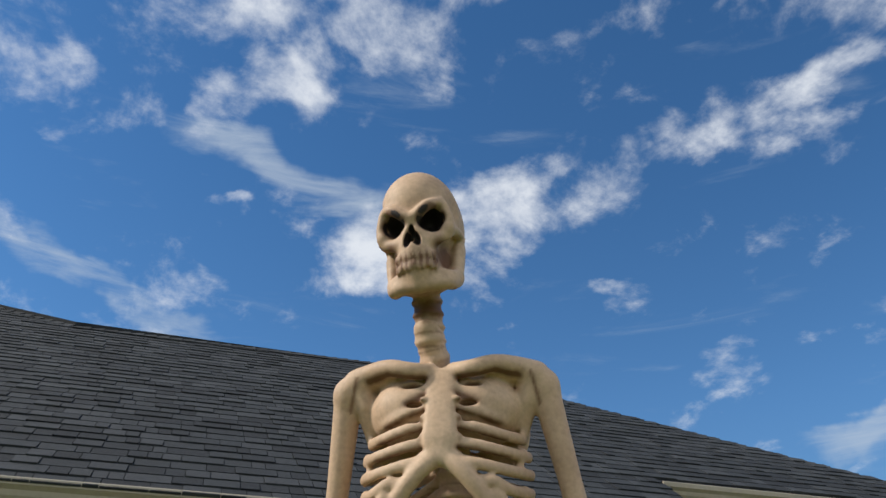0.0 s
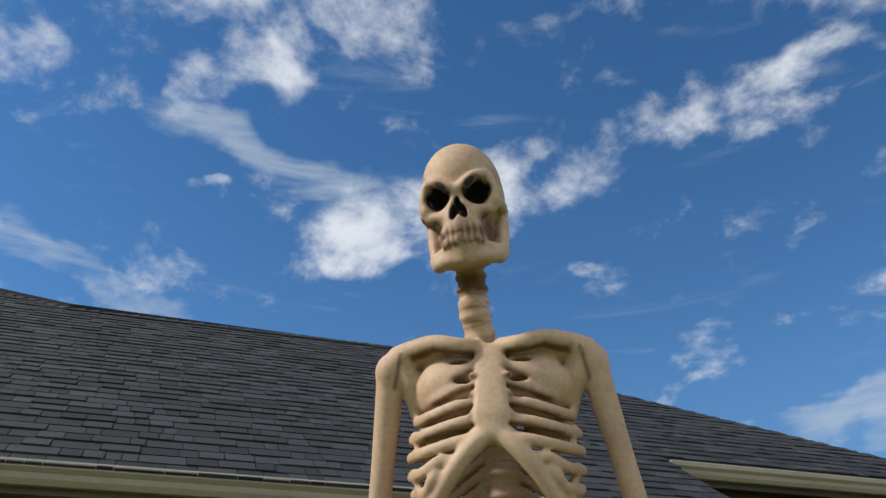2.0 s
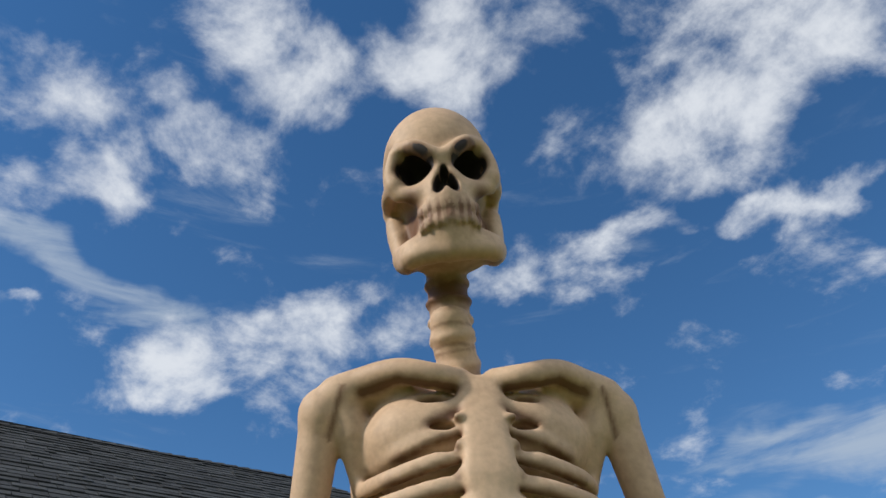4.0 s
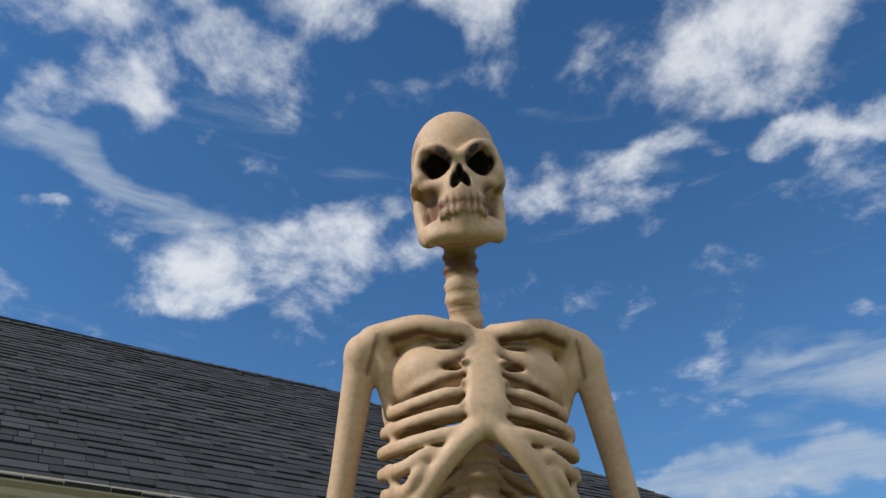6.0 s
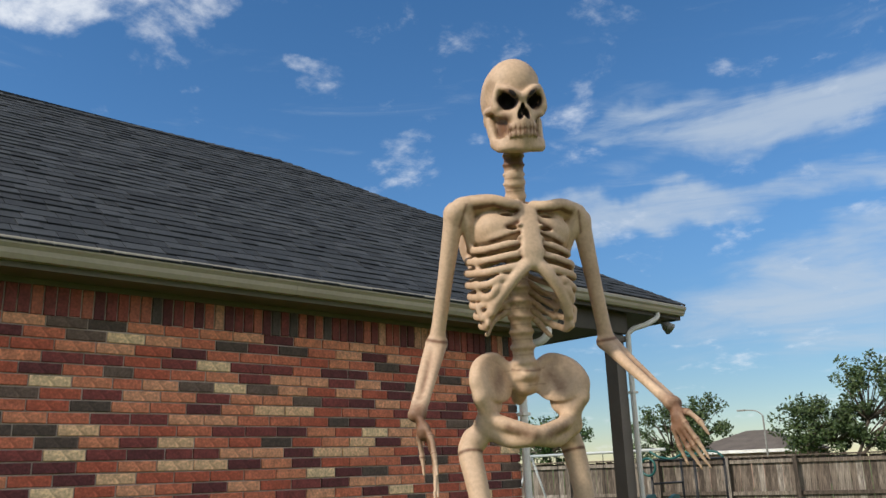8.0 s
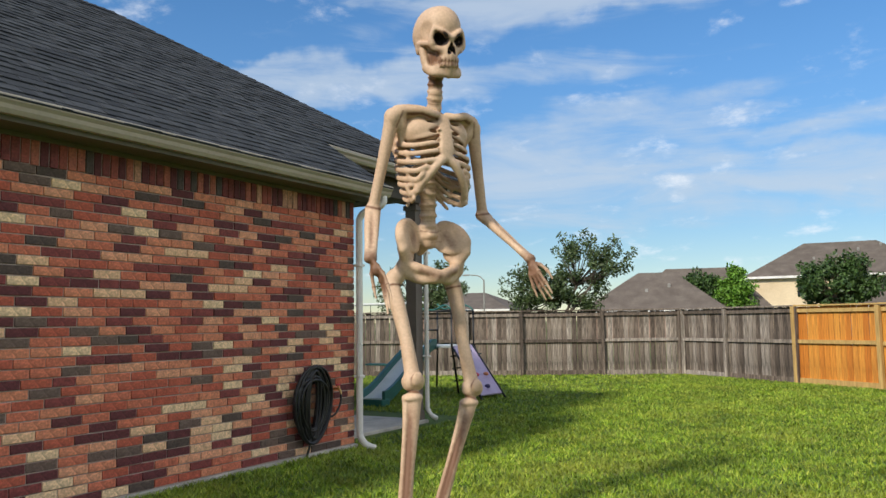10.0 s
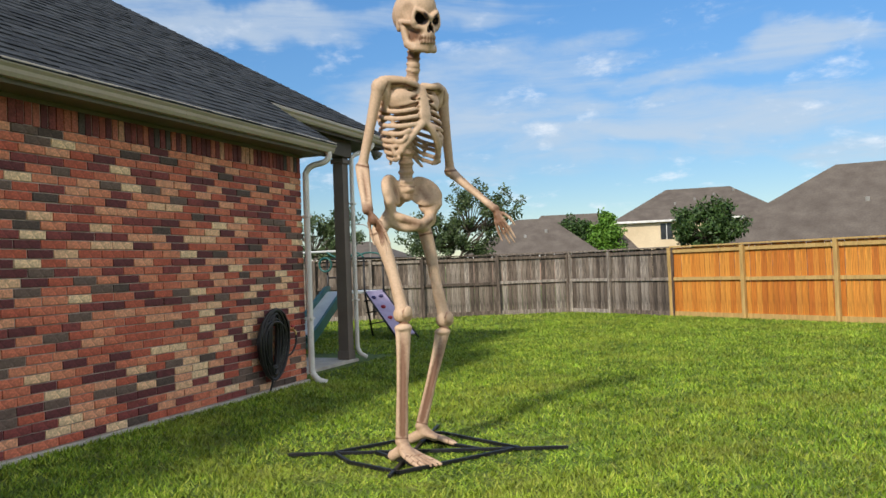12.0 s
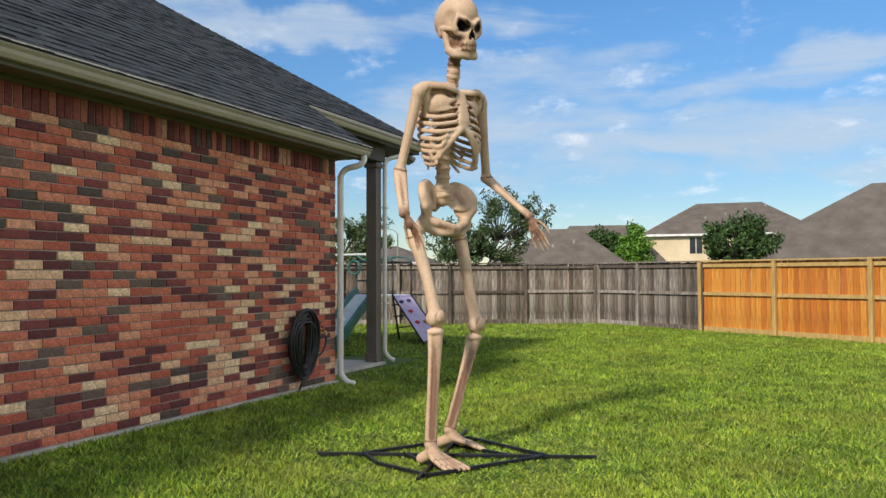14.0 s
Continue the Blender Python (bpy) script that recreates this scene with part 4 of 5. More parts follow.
    c.egg(S(.112, 0, -.150), (.108, .080, .100), .02, R)
    c.egg(S(.050, 0, -.130), (.085, .098, .100), .02, R)
    c.egg(S(.10, 0, -.232), (.085, .095, .024), .015, R)
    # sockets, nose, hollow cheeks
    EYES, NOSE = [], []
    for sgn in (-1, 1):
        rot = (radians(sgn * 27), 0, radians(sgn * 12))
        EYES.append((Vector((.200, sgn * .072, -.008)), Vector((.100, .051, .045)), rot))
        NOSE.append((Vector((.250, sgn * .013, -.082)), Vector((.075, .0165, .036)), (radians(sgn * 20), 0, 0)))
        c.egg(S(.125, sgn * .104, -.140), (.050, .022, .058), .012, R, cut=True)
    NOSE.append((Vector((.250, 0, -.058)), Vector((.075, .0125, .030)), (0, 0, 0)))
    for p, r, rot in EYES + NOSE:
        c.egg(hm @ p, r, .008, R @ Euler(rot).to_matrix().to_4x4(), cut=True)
    # scowling brows close the upper inner corners
    BROW = [(.194, .000, -.006), (.203, .024, .010), (.195, .066, .043), (.152, .108, .068)]
    for sgn in (-1, 1):
        c.rod([S(x, sgn * y, z) for x, y, z in BROW], (.018, .0215, .020, .009), .022, 4)
    # rows of teeth
    for row, z, zr in ((0, -.148, .021), (1, -.186, .018)):
        for t in range(-5, 6):
            a = t * .185
            x = .128 + .099 * math.cos(a)
            c.egg(S(x, .086 * math.sin(a), z + .004 * math.cos(t * 2.1)), (.0075, .0085, zr), .006, R)
    head_v, head_q = c.skin()
    verts = np.concatenate((body_v, head_v))
    quads = np.concatenate((body_q, head_q + len(body_v)))
    # light smoothing
    e = np.concatenate([quads[:, [0, 1]], quads[:, [1, 2]], quads[:, [2, 3]], quads[:, [3, 0]]])
    for w in (.5, .35):
        acc = np.zeros_like(verts)
        cnt = np.zeros(len(verts))
        for a, b in ((0, 1), (1, 0)):
            for ax in range(3):
                acc[:, ax] += np.bincount(e[:, a], verts[e[:, b], ax], len(verts))
            cnt += np.bincount(e[:, a], minlength=len(verts))
        verts = verts * (1 - w) + w * acc / np.maximum(cnt, 1)[:, None]
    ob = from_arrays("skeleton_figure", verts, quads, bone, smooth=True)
    # brown antique wash of the prop: moulded joints, grooves, hands, teeth and hollow cheeks; also shade painted under
    # ribs, collar bones and jaw
    stain_and_shade = np.zeros(len(verts))
    for p, axis, reach, half, amount in seams:
        near = np.where(np.abs(verts - np.array(p)).max(1) < reach)[0]
        q = verts[near] - np.array(p)
        flat = q @ np.array(axis)
        rad = np.sqrt(np.maximum((q * q).sum(1) - flat ** 2, 0))
        stain_and_shade[near] = np.maximum(stain_and_shade[near], amount * np.exp(-(flat / half) ** 2) * (rad < reach))
    for a, b, reach, amount in washes_and_shades:
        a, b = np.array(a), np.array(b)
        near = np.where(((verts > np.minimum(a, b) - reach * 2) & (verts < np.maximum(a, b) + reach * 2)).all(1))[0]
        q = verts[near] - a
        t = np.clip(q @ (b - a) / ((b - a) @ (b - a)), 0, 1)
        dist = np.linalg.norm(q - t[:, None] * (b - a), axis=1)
        stain_and_shade[near] = np.maximum(stain_and_shade[near], amount * np.exp(-(dist / reach) ** 2))
    inv = np.array(hm.inverted())
    q = verts @ inv[:3, :3].T + inv[:3, 3]
    face = (q[:, 2] > -.32) & (q[:, 0] > .02)
    ay = np.abs(q[:, 1])
    mouth = np.exp(-((q[:, 2] + .167) / .036) ** 2) * (ay < .078) * (q[:, 0] > .12) * (.45 + .30 * (np.sin(ay * 300) > .2))
    cheek = 1.1 * np.exp(-((q[:, 2] + .135) / .050) ** 2 - ((ay - .088) / .020) ** 2)
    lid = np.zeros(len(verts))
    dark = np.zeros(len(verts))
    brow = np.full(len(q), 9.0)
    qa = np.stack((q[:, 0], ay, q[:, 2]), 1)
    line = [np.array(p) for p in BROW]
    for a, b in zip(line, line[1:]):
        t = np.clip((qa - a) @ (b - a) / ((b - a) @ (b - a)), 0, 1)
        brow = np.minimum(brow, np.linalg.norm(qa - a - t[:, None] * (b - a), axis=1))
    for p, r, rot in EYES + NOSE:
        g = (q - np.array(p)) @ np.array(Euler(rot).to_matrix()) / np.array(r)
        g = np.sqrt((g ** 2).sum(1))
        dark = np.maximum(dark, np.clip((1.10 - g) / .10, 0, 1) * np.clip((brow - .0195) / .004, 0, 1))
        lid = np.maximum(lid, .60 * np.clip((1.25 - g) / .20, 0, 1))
    # shade below the jaw and skull base, painted in with the brown
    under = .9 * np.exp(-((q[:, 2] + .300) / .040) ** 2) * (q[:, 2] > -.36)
    stain_and_shade = np.maximum(stain_and_shade, np.where(face, np.maximum(np.maximum(mouth, cheek), lid), 0))
    stain_and_shade = np.maximum(stain_and_shade, np.where(np.abs(q[:, 1]) < .12, under * (q[:, 0] < .13), 0))
    for name, values in (("wash_and_shade", stain_and_shade), ("socket", np.where(face, dark, 0))):
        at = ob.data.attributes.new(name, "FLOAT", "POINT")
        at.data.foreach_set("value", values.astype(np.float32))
    ob.matrix_basis = FIG
    return tagged(ob, "giant bone-coloured plastic skeleton standing on the lawn", "skeleton decoration")


build_skeleton()

# ---------------- skeleton's ground frame ----------------
fr = thing("ground_frame", "black square-bar metal frame lying under the skeleton's feet", "metal frame")
fr.matrix_basis = FIG
L0, T0, R0, B0 = (-.387, -.582), (-.28, .50), (.68, .471), (.52, -.655)
for a, b in (((-.635, -.857), (.974, .732)), ((-.53, .70), (.56, -.78)), (L0, T0), (T0, R0), (R0, B0), (B0, (-.03, -.70)), ((-.03, -.70), L0), ((-.15, -.35), (.50, -.45)), ((-.2, .2), (.45, .25))):
    part("bar", beam(bmesh.new(), (*a, .026), (*b, .026), .027, .027, .003), black_metal, fr)

# ---------------- hose on the wall ----------------
hose = thing("garden_hose", "black rubber garden hose coiled on a wall hanger", "hose", (.02, -1.77, .66))
pts = []
for i in range(19 * 22):
    a = i / 22 * math.tau
    k = .76 + .36 * math.sin(i * .031 + 1) + .12 * math.sin(i * .0813)
    pts.append((.045 + .05 * (.5 + .5 * math.sin(i * .047)) + .02 * math.sin(a * 1.0 + 2), .255 * k * math.sin(a) * (1 + .10 * math.cos(a)), .36 * (.93 + .15 * math.sin(i * .021 + 1) + .07 * math.sin(i * .057)) * math.cos(a) + .01))
part("coil", tube(bmesh.new(), pts, .0175, 7), black_rubber, hose, smooth=True)
part("loose_end", tube(bmesh.new(), spline([(.07, -.03, -.30), (.08, -.06, -.42), (.06, -.09, -.55), (.07, -.10, -.655)], 6), .0125, 8), black_rubber, hose, smooth=True)
part("hanger", tube(bmesh.new(), spline([(-.02, -.11, .22), (.06, -.09, .25), (.10, -.05, .30), (.10, .05, .30), (.06, .09, .25), (-.02, .11, .22)], 5), .016, 8), black_metal, hose, smooth=True)
tap = thing("garden_tap", "small brass garden tap on the brick wall", "tap", (.0, -1.28, .80))
part("spout", tube(bmesh.new(), spline([(-.01, 0, 0), (.05, 0, 0), (.085, 0, -.02), (.095, 0, -.06)], 5), .014, 10), brass, tap, smooth=True)
part("handle", tube(bmesh.new(), [(.055, -.035, .045), (.055, .035, .045)], .012, 8), red_plastic, tap, smooth=True)
part("stem", tube(bmesh.new(), [(.055, 0, 0), (.055, 0, .05)], .008, 8), brass, tap, smooth=True)
part("connector_hose", tube(bmesh.new(), spline([(.095, 0, -.06), (.10, -.02, -.16), (.11, -.12, -.26), (.10, -.24, -.30)], 6), .0125, 8), black_rubber, tap, smooth=True)

put_mesh("splash_block", boxed((-.12, -.70, -.02), (.46, -.52, .03), .008), concrete)
tagged(bpy.data.objects["splash_block"], "flat grey concrete strip lying in the grass", "paving slab")

# ---------------- fences ----------------


def fence_run(owner, stops, seed, wood, post_mat, rail_mat, inner):
    rng = random.Random(seed)
    picket_meshes = []
    for v in range(5):
        bm = bmesh.new()
        h = 1.785 + (v - 2) * .003
        box(bm, (-.0675, -.009, .03), (.0675, .009, h))
        for vert in bm.verts:
            vert.co.x += rng.uniform(-.003, .003)
            vert.co.y += rng.uniform(-.002, .002)
        me = bpy.data.meshes.new("picket"); bm.to_mesh(me); bm.free(); me.materials.append(wood)
        picket_meshes.append(me)
    for i, s in enumerate(stops):
        s = Vector((*s, 0))
        a, b = (s, Vector((*stops[i + 1], 0))) if i < len(stops) - 1 else (Vector((*stops[i - 1], 0)), s)
        d = (b - a).normalized()
        nrm = Vector((d.y, -d.x, 0))
        if nrm.dot(Vector(inner)) < 0:
            nrm = -nrm
        rot = math.degrees(math.atan2(d.y, d.x))
        po = part("fence_post", boxed((-.047, -.047, -.05), (.047, .047, 1.79 + rng.uniform(-.01, .01)), .004), post_mat, owner)
        q = s + nrm * .085
        po.matrix_basis = pose(q.x, q.y, 0, rng.uniform(-.6, .6), rng.uniform(-.6, .6), rot)
        if i == len(stops) - 1:
            break
        n = (b - a).length
        for z, hh, w, push in ((.97, .085, .038, .045), (1.70, .085, .038, .045)):
            r = part("rail", boxed((.05, -w / 2, -hh / 2), (n - .05, w / 2, hh / 2), .003), rail_mat, owner)
            r.matrix_basis = Matrix.Translation(a + nrm * push + Vector((0, 0, z + rng.uniform(-.012, .012)))) @ pose(0, 0, 0, 0, rng.uniform(-.25, .25), rot)
        r = part("kickboard", boxed((0.01, -.012, 0), (n - .01, .012, .14), .003), rail_mat, owner)
        r.matrix_basis = Matrix.Translation(a + nrm * .03) @ pose(0, 0, 0, 0, 0, rot)
        r = part("top_cap", boxed((.0, -.07, 0), (n, .07, .036), .004), rail_mat, owner)
        r.matrix_basis = Matrix.Translation(a + nrm * .04 + Vector((0, 0, 1.795))) @ pose(0, 0, 0, 0, rng.uniform(-.12, .12), rot)
        count = max(1, round(n / .142))
        for k in range(count):
            ob = new("picket", rng.choice(picket_meshes))
            ob.parent = owner
            c = a + d * ((k + .5) * n / count)
            ob.matrix_basis = Matrix.Translation(c + Vector((0, 0, rng.uniform(-.008, .008)))) @ pose(0, 0, 0, 0, rng.uniform(-.5, .5), rot + rng.choice((0, 180)))


old = thing("weathered_fence", "weathered grey-brown wooden privacy fence round the lawn", "fence", kind="")
fence_run(old, [(-17.5, 6.5), (-15.4, 7.4), (-13.3, 8.35), (-11.2, 9.3), (-9.1, 10.25), (-7.0, 11.2), (-5.47, 11.89), (-4.05, 12.5), (-1.99, 13.45), (.0, 14.35)], 3, old_wood, old_wood, old_wood, (.4, -1, 0))
fence_run(old, [(.0, 14.35), (1.43, 13.33), (3.27, 12.03)], 4, old_wood, old_wood, old_wood, (-.4, -1, 0))
newf = thing("new_fence", "new orange cedar privacy fence beside the lawn", "fence")
fence_run(newf, [(3.27, 12.03), (5.06, 10.78), (6.98, 9.50), (8.9, 8.2), (10.8, 6.9), (12.7, 5.6), (14.6, 4.3), (16.5, 3.0)], 5, new_wood, new_post, new_post, (-.4, -1, 0))

# ---------------- play set ----------------
ps = thing("play_set", "metal play set with green slide and lilac climbing panel", "play set")
DECK = 1.02
part("deck", boxed((-4.0, 6.75, DECK - .05), (-3.05, 7.75, DECK), .01), slide_grey, ps, "pale grey platform")
for x, y, fx, fy in ((-4.0, 6.75, -4.25, 6.4), (-3.05, 6.75, -2.75, 6.5), (-4.0, 7.75, -4.25, 8.1), (-3.05, 7.75, -2.8, 8.1)):
    part("leg", tube(bmesh.new(), [(fx, fy, 0), (x, y, DECK), (x, y, 1.78)], .024, 8), black_metal, ps, smooth=True)
for a, b in (((-4.0, 6.75, 1.78), (-3.05, 6.75, 1.78)), ((-4.0, 7.75, 1.78), (-3.05, 7.75, 1.78)), ((-3.05, 6.75, 1.78), (-3.05, 7.75, 1.78)), ((-4.0, 6.75, 1.35), (-4.0, 7.75, 1.35))):
    part("rail", tube(bmesh.new(), [a, b], .02, 8), black_metal, ps, smooth=True)
part("canopy_rib", tube(bmesh.new(), spline([(-4.0, 6.75, 1.95), (-3.8, 6.75, 1.84), (-3.5, 6.75, 1.80), (-3.2, 6.75, 1.90), (-3.05, 6.75, 1.80)], 6), .022, 8), slide_green, ps, smooth=True)
part("canopy_rib", tube(bmesh.new(), spline([(-4.0, 7.75, 1.95), (-3.8, 7.75, 1.84), (-3.5, 7.75, 1.92), (-3.2, 7.75, 1.90), (-3.05, 7.75, 1.80)], 6), .022, 8), slide_green, ps, smooth=True)
part("steering_wheel", tube(bmesh.new(), [(-4.0 + .16 * math.sin(k * math.tau / 18), 6.66, 1.66 + .16 * math.cos(k * math.tau / 18)) for k in range(18)], .024, 8, True), slide_green, ps, smooth=True)
# slide: chute with raised sides
prof = [(.0, 1.03), (.08, 1.03), (.22, .90), (.45, .66), (.66, .42), (.82, .25), (.93, .17), (1.0, .15)]
top, foot = Vector((-3.72, 6.75, 0)), Vector((-3.05, 3.75, 0))
sd = (foot - top)
sn = Vector((-sd.y, sd.x, 0)).normalized()


def chute(offs, z0, z1, mat, name, label=""):
    bm = bmesh.new()
    rings = []
    for u, z in [(p.x, p.y) for p in spline([(u, z, 0) for u, z in prof], 4)]:
        c = top + sd * u
        rings.append([bm.verts.new((*(c + sn * offs[0])[:2], z + z0)), bm.verts.new((*(c + sn * offs[1])[:2], z + z0)), bm.verts.new((*(c + sn * offs[1])[:2], z + z1)), bm.verts.new((*(c + sn * offs[0])[:2], z + z1))])
    for r, q in zip(rings, rings[1:]):
        for k in range(4):
            bm.faces.new((r[k], r[(k + 1) % 4], q[(k + 1) % 4], q[k]))
    bm.faces.new(rings[0]); bm.faces.new(rings[-1][::-1])
    bmesh.ops.recalc_face_normals(bm, faces=bm.faces[:])
    part(name, bm, mat, ps, label)


chute((-.20, .20), -.02, .0, slide_grey, "slide_bed", "pale grey slide bed")
chute((.20, .26), -.10, .13, slide_green, "slide_side", "dark green slide side")
chute((-.26, -.20), -.10, .13, slide_green, "slide_side", "dark green slide side")
part("slide_foot", boxed((-3.31, 3.72, 0), (-2.80, 3.98, .13), .02), slide_green, ps)
# climbing panel
pa, pb, pc, pd = Vector((-1.75, 5.55, .10)), Vector((-1.62, 6.30, .10)), Vector((-2.98, 7.55, DECK)), Vector((-3.08, 6.80, DECK))
bm = bmesh.new()
prism(bm, [pa, pb, pc, pd], (pb - pa).cross(pd - pa).normalized() * -.025)
panel = part("climbing_panel", bm, lilac, ps, "lilac climbing panel with coloured holds")
for a, b in ((pa, pd), (pb, pc)):
    d = (b - a).normalized()
    part("panel_rail", tube(bmesh.new(), [a - d * .22 - Vector((0, 0, 0)), b], .02, 8), black_metal, ps, smooth=True)
up = (pb - pa).cross(pd - pa).normalized()
up = up if up.z > 0 else -up
for u, v, m in ((.5, .13, blue_plastic), (.75, .36, orange_plastic), (.32, .36, red_plastic), (.35, .60, red_plastic), (.62, .84, blue_plastic), (.2, .82, blue_plastic)):
    c = pa.lerp(pb, u).lerp(pd.lerp(pc, u), v)
    bm = bmesh.new()
    bmesh.ops.create_icosphere(bm, subdivisions=2, radius=.06, matrix=Matrix.Translation(c + up * .02) @ Matrix.Diagonal((1, 1, .7, 1)))
    part("hold", bm, m, panel, smooth=True)
# rungs under the panel
for k in range(3):
    z = .28 + k * .26
    part("rung", tube(bmesh.new(), [(-3.0 + .17 * (1 - z), 6.55, z), (-3.0 + .17 * (1 - z), 7.95, z)], .016, 8), black_metal, ps, smooth=True)
# swing beam and its legs
part("swing_beam", tube(bmesh.new(), [(-4.0, 7.25, 1.98), (-8.2, 7.9, 1.98)], .03, 10), slide_grey, ps, "pale metal swing beam", True)
for y in (6.9, 9.0):
    part("swing_leg", tube(bmesh.new(), [(-8.2, 7.9, 1.98), (-8.4, y, 0)], .025, 8), slide_grey, ps, smooth=True)
for k in range(4):
    x = -5.0 - k * .75
    yy = 7.25 + (-4.0 - x) / 4.2 * .65
    part("swing_chain", tube(bmesh.new(), [(x, yy, 1.96), (x, yy, .55)], .008, 6), black_metal, ps)
for k in (0, 2):
    x = -5.0 - k * .75
    part("swing_seat", boxed((x - .78, 7.33, .52), (x + .03, 7.58, .56), .012), slide_green, ps)

# ---------------- trees and bushes ----------------


def foliage(name, tips, per, spread, size, mat, parent, seed):
    rg = np.random.RandomState(seed)
    tips = np.array([[*t] for t in tips], float)
    c = np.repeat(tips, per, 0)
    v = rg.normal(size=c.shape)
    v /= np.linalg.norm(v, axis=1)[:, None]
    c = c + v * (spread * rg.rand(len(c), 1) ** .45)
    a = rg.normal(size=c.shape); a /= np.linalg.norm(a, axis=1)[:, None]
    b = np.cross(a, rg.normal(size=c.shape)); b /= np.linalg.norm(b, axis=1)[:, None]
    s = size * (.6 + .8 * rg.rand(len(c), 1))
    verts = np.stack((c - a * s, c + b * s * .45, c + a * s, c - b * s * .45), 1).reshape(-1, 3)
    faces = np.arange(len(verts)).reshape(-1, 4)
    return from_arrays(name, verts, faces, mat, parent)


def tree(name, at, crowns, mat, seed, label, leaf=.07, per=60, trunk=.09, category="tree", stems=1):
    """crowns: centre and radii of each mass of branches, and how many twigs it has."""
    t = thing(name, label, category, at)
    rg = random.Random(seed)
    tips = []
    bm = bmesh.new()
    low = min(c[2] - r[2] for c, r, n in crowns)
    fork = Vector((0, 0, max(.3, low)))
    tube(bm, spline([(0, 0, -.05), (.03, .02, fork.z * .5), fork], 4), [trunk * 1.25] + [trunk] * 7 + [trunk * .8], 8)
    for c, r, n in crowns:
        c = Vector(c)
        hub = fork.lerp(c, .6)
        tube(bm, spline([fork, fork.lerp(hub, .5) + Vector((.05, .03, 0)), hub], 3), [trunk * .75, trunk * .68, trunk * .6, trunk * .55, trunk * .5, trunk * .45, trunk * .42][:len(spline([fork, fork, hub], 3))], 6)
        for k in range(n):
            d = Vector((rg.gauss(0, 1), rg.gauss(0, 1), rg.gauss(.15, 1))).normalized()
            q = rg.uniform(.55, 1.0)
            tip = c + Vector((d.x * r[0], d.y * r[1], d.z * r[2])) * q
            mid = hub.lerp(tip, .55) + Vector((rg.uniform(-.1, .1), rg.uniform(-.1, .1), rg.uniform(0, .12)))
            tube(bm, [hub, mid, tip], [trunk * .28, trunk * .16, trunk * .06], 5)
            tips.append(tip)
            tips.append(mid.lerp(tip, .6))
    part("trunk", bm, bark, t, smooth=True)
    foliage("crown", tips, per, leaf * 3.6, leaf, mat, t, seed)
    return t


tree("tree", (-4.75, 17.2, 0), [((.9, .2, 3.5), (1.2, 1.0, 1.15), 30), ((1.9, 0, 3.55), (1.35, .7, .35), 12), ((-.75, 0, 2.55), (1.35, 1.1, 1.05), 64), ((.4, .3, 2.5), (1.3, 1.1, .9), 32)], leaf_olive, 11,
     "open-crowned olive-green tree behind the wooden fence", .058, 46, .08)
tree("tree", (-10.2, 16.6, 0), [((0, 0, 2.6), (1.7, 1.3, 1.25), 60), ((1.2, .2, 2.9), (1.0, .8, .9), 24)], leaf_olive, 12, "leafy dark green tree behind the swing set and fence", .06, 42, .08)
tree("tree", (-15.0, 16.0, 0), [((0, 0, 2.6), (2.0, 1.3, 1.0), 60)], leaf_dark, 13, "low dark green tree behind the fence", .06, 42, .08)
tree("tree", (-8.85, 55.0, 0), [((0, 0, 3.5), (1.75, 1.3, 1.6), 76)], leaf_dark, 14, "dark green rounded tree far beyond the fence", .13, 50, .12)
tree("tree", (-6.2, 55.0, 0), [((0, 0, 3.1), (1.75, 1.2, 1.6), 76), ((.15, 0, 4.75), (.6, .5, .65), 16)], leaf_light, 15, "bright light-green tree far beyond the fence", .13, 50, .12)
tree("bush", (4.05, 13.6, 0), [((0, 0, 2.3), (1.12, .8, .80), 80)], leaf_dark, 16, "round dark green bush behind the new fence", .055, 56, .06, "bush")

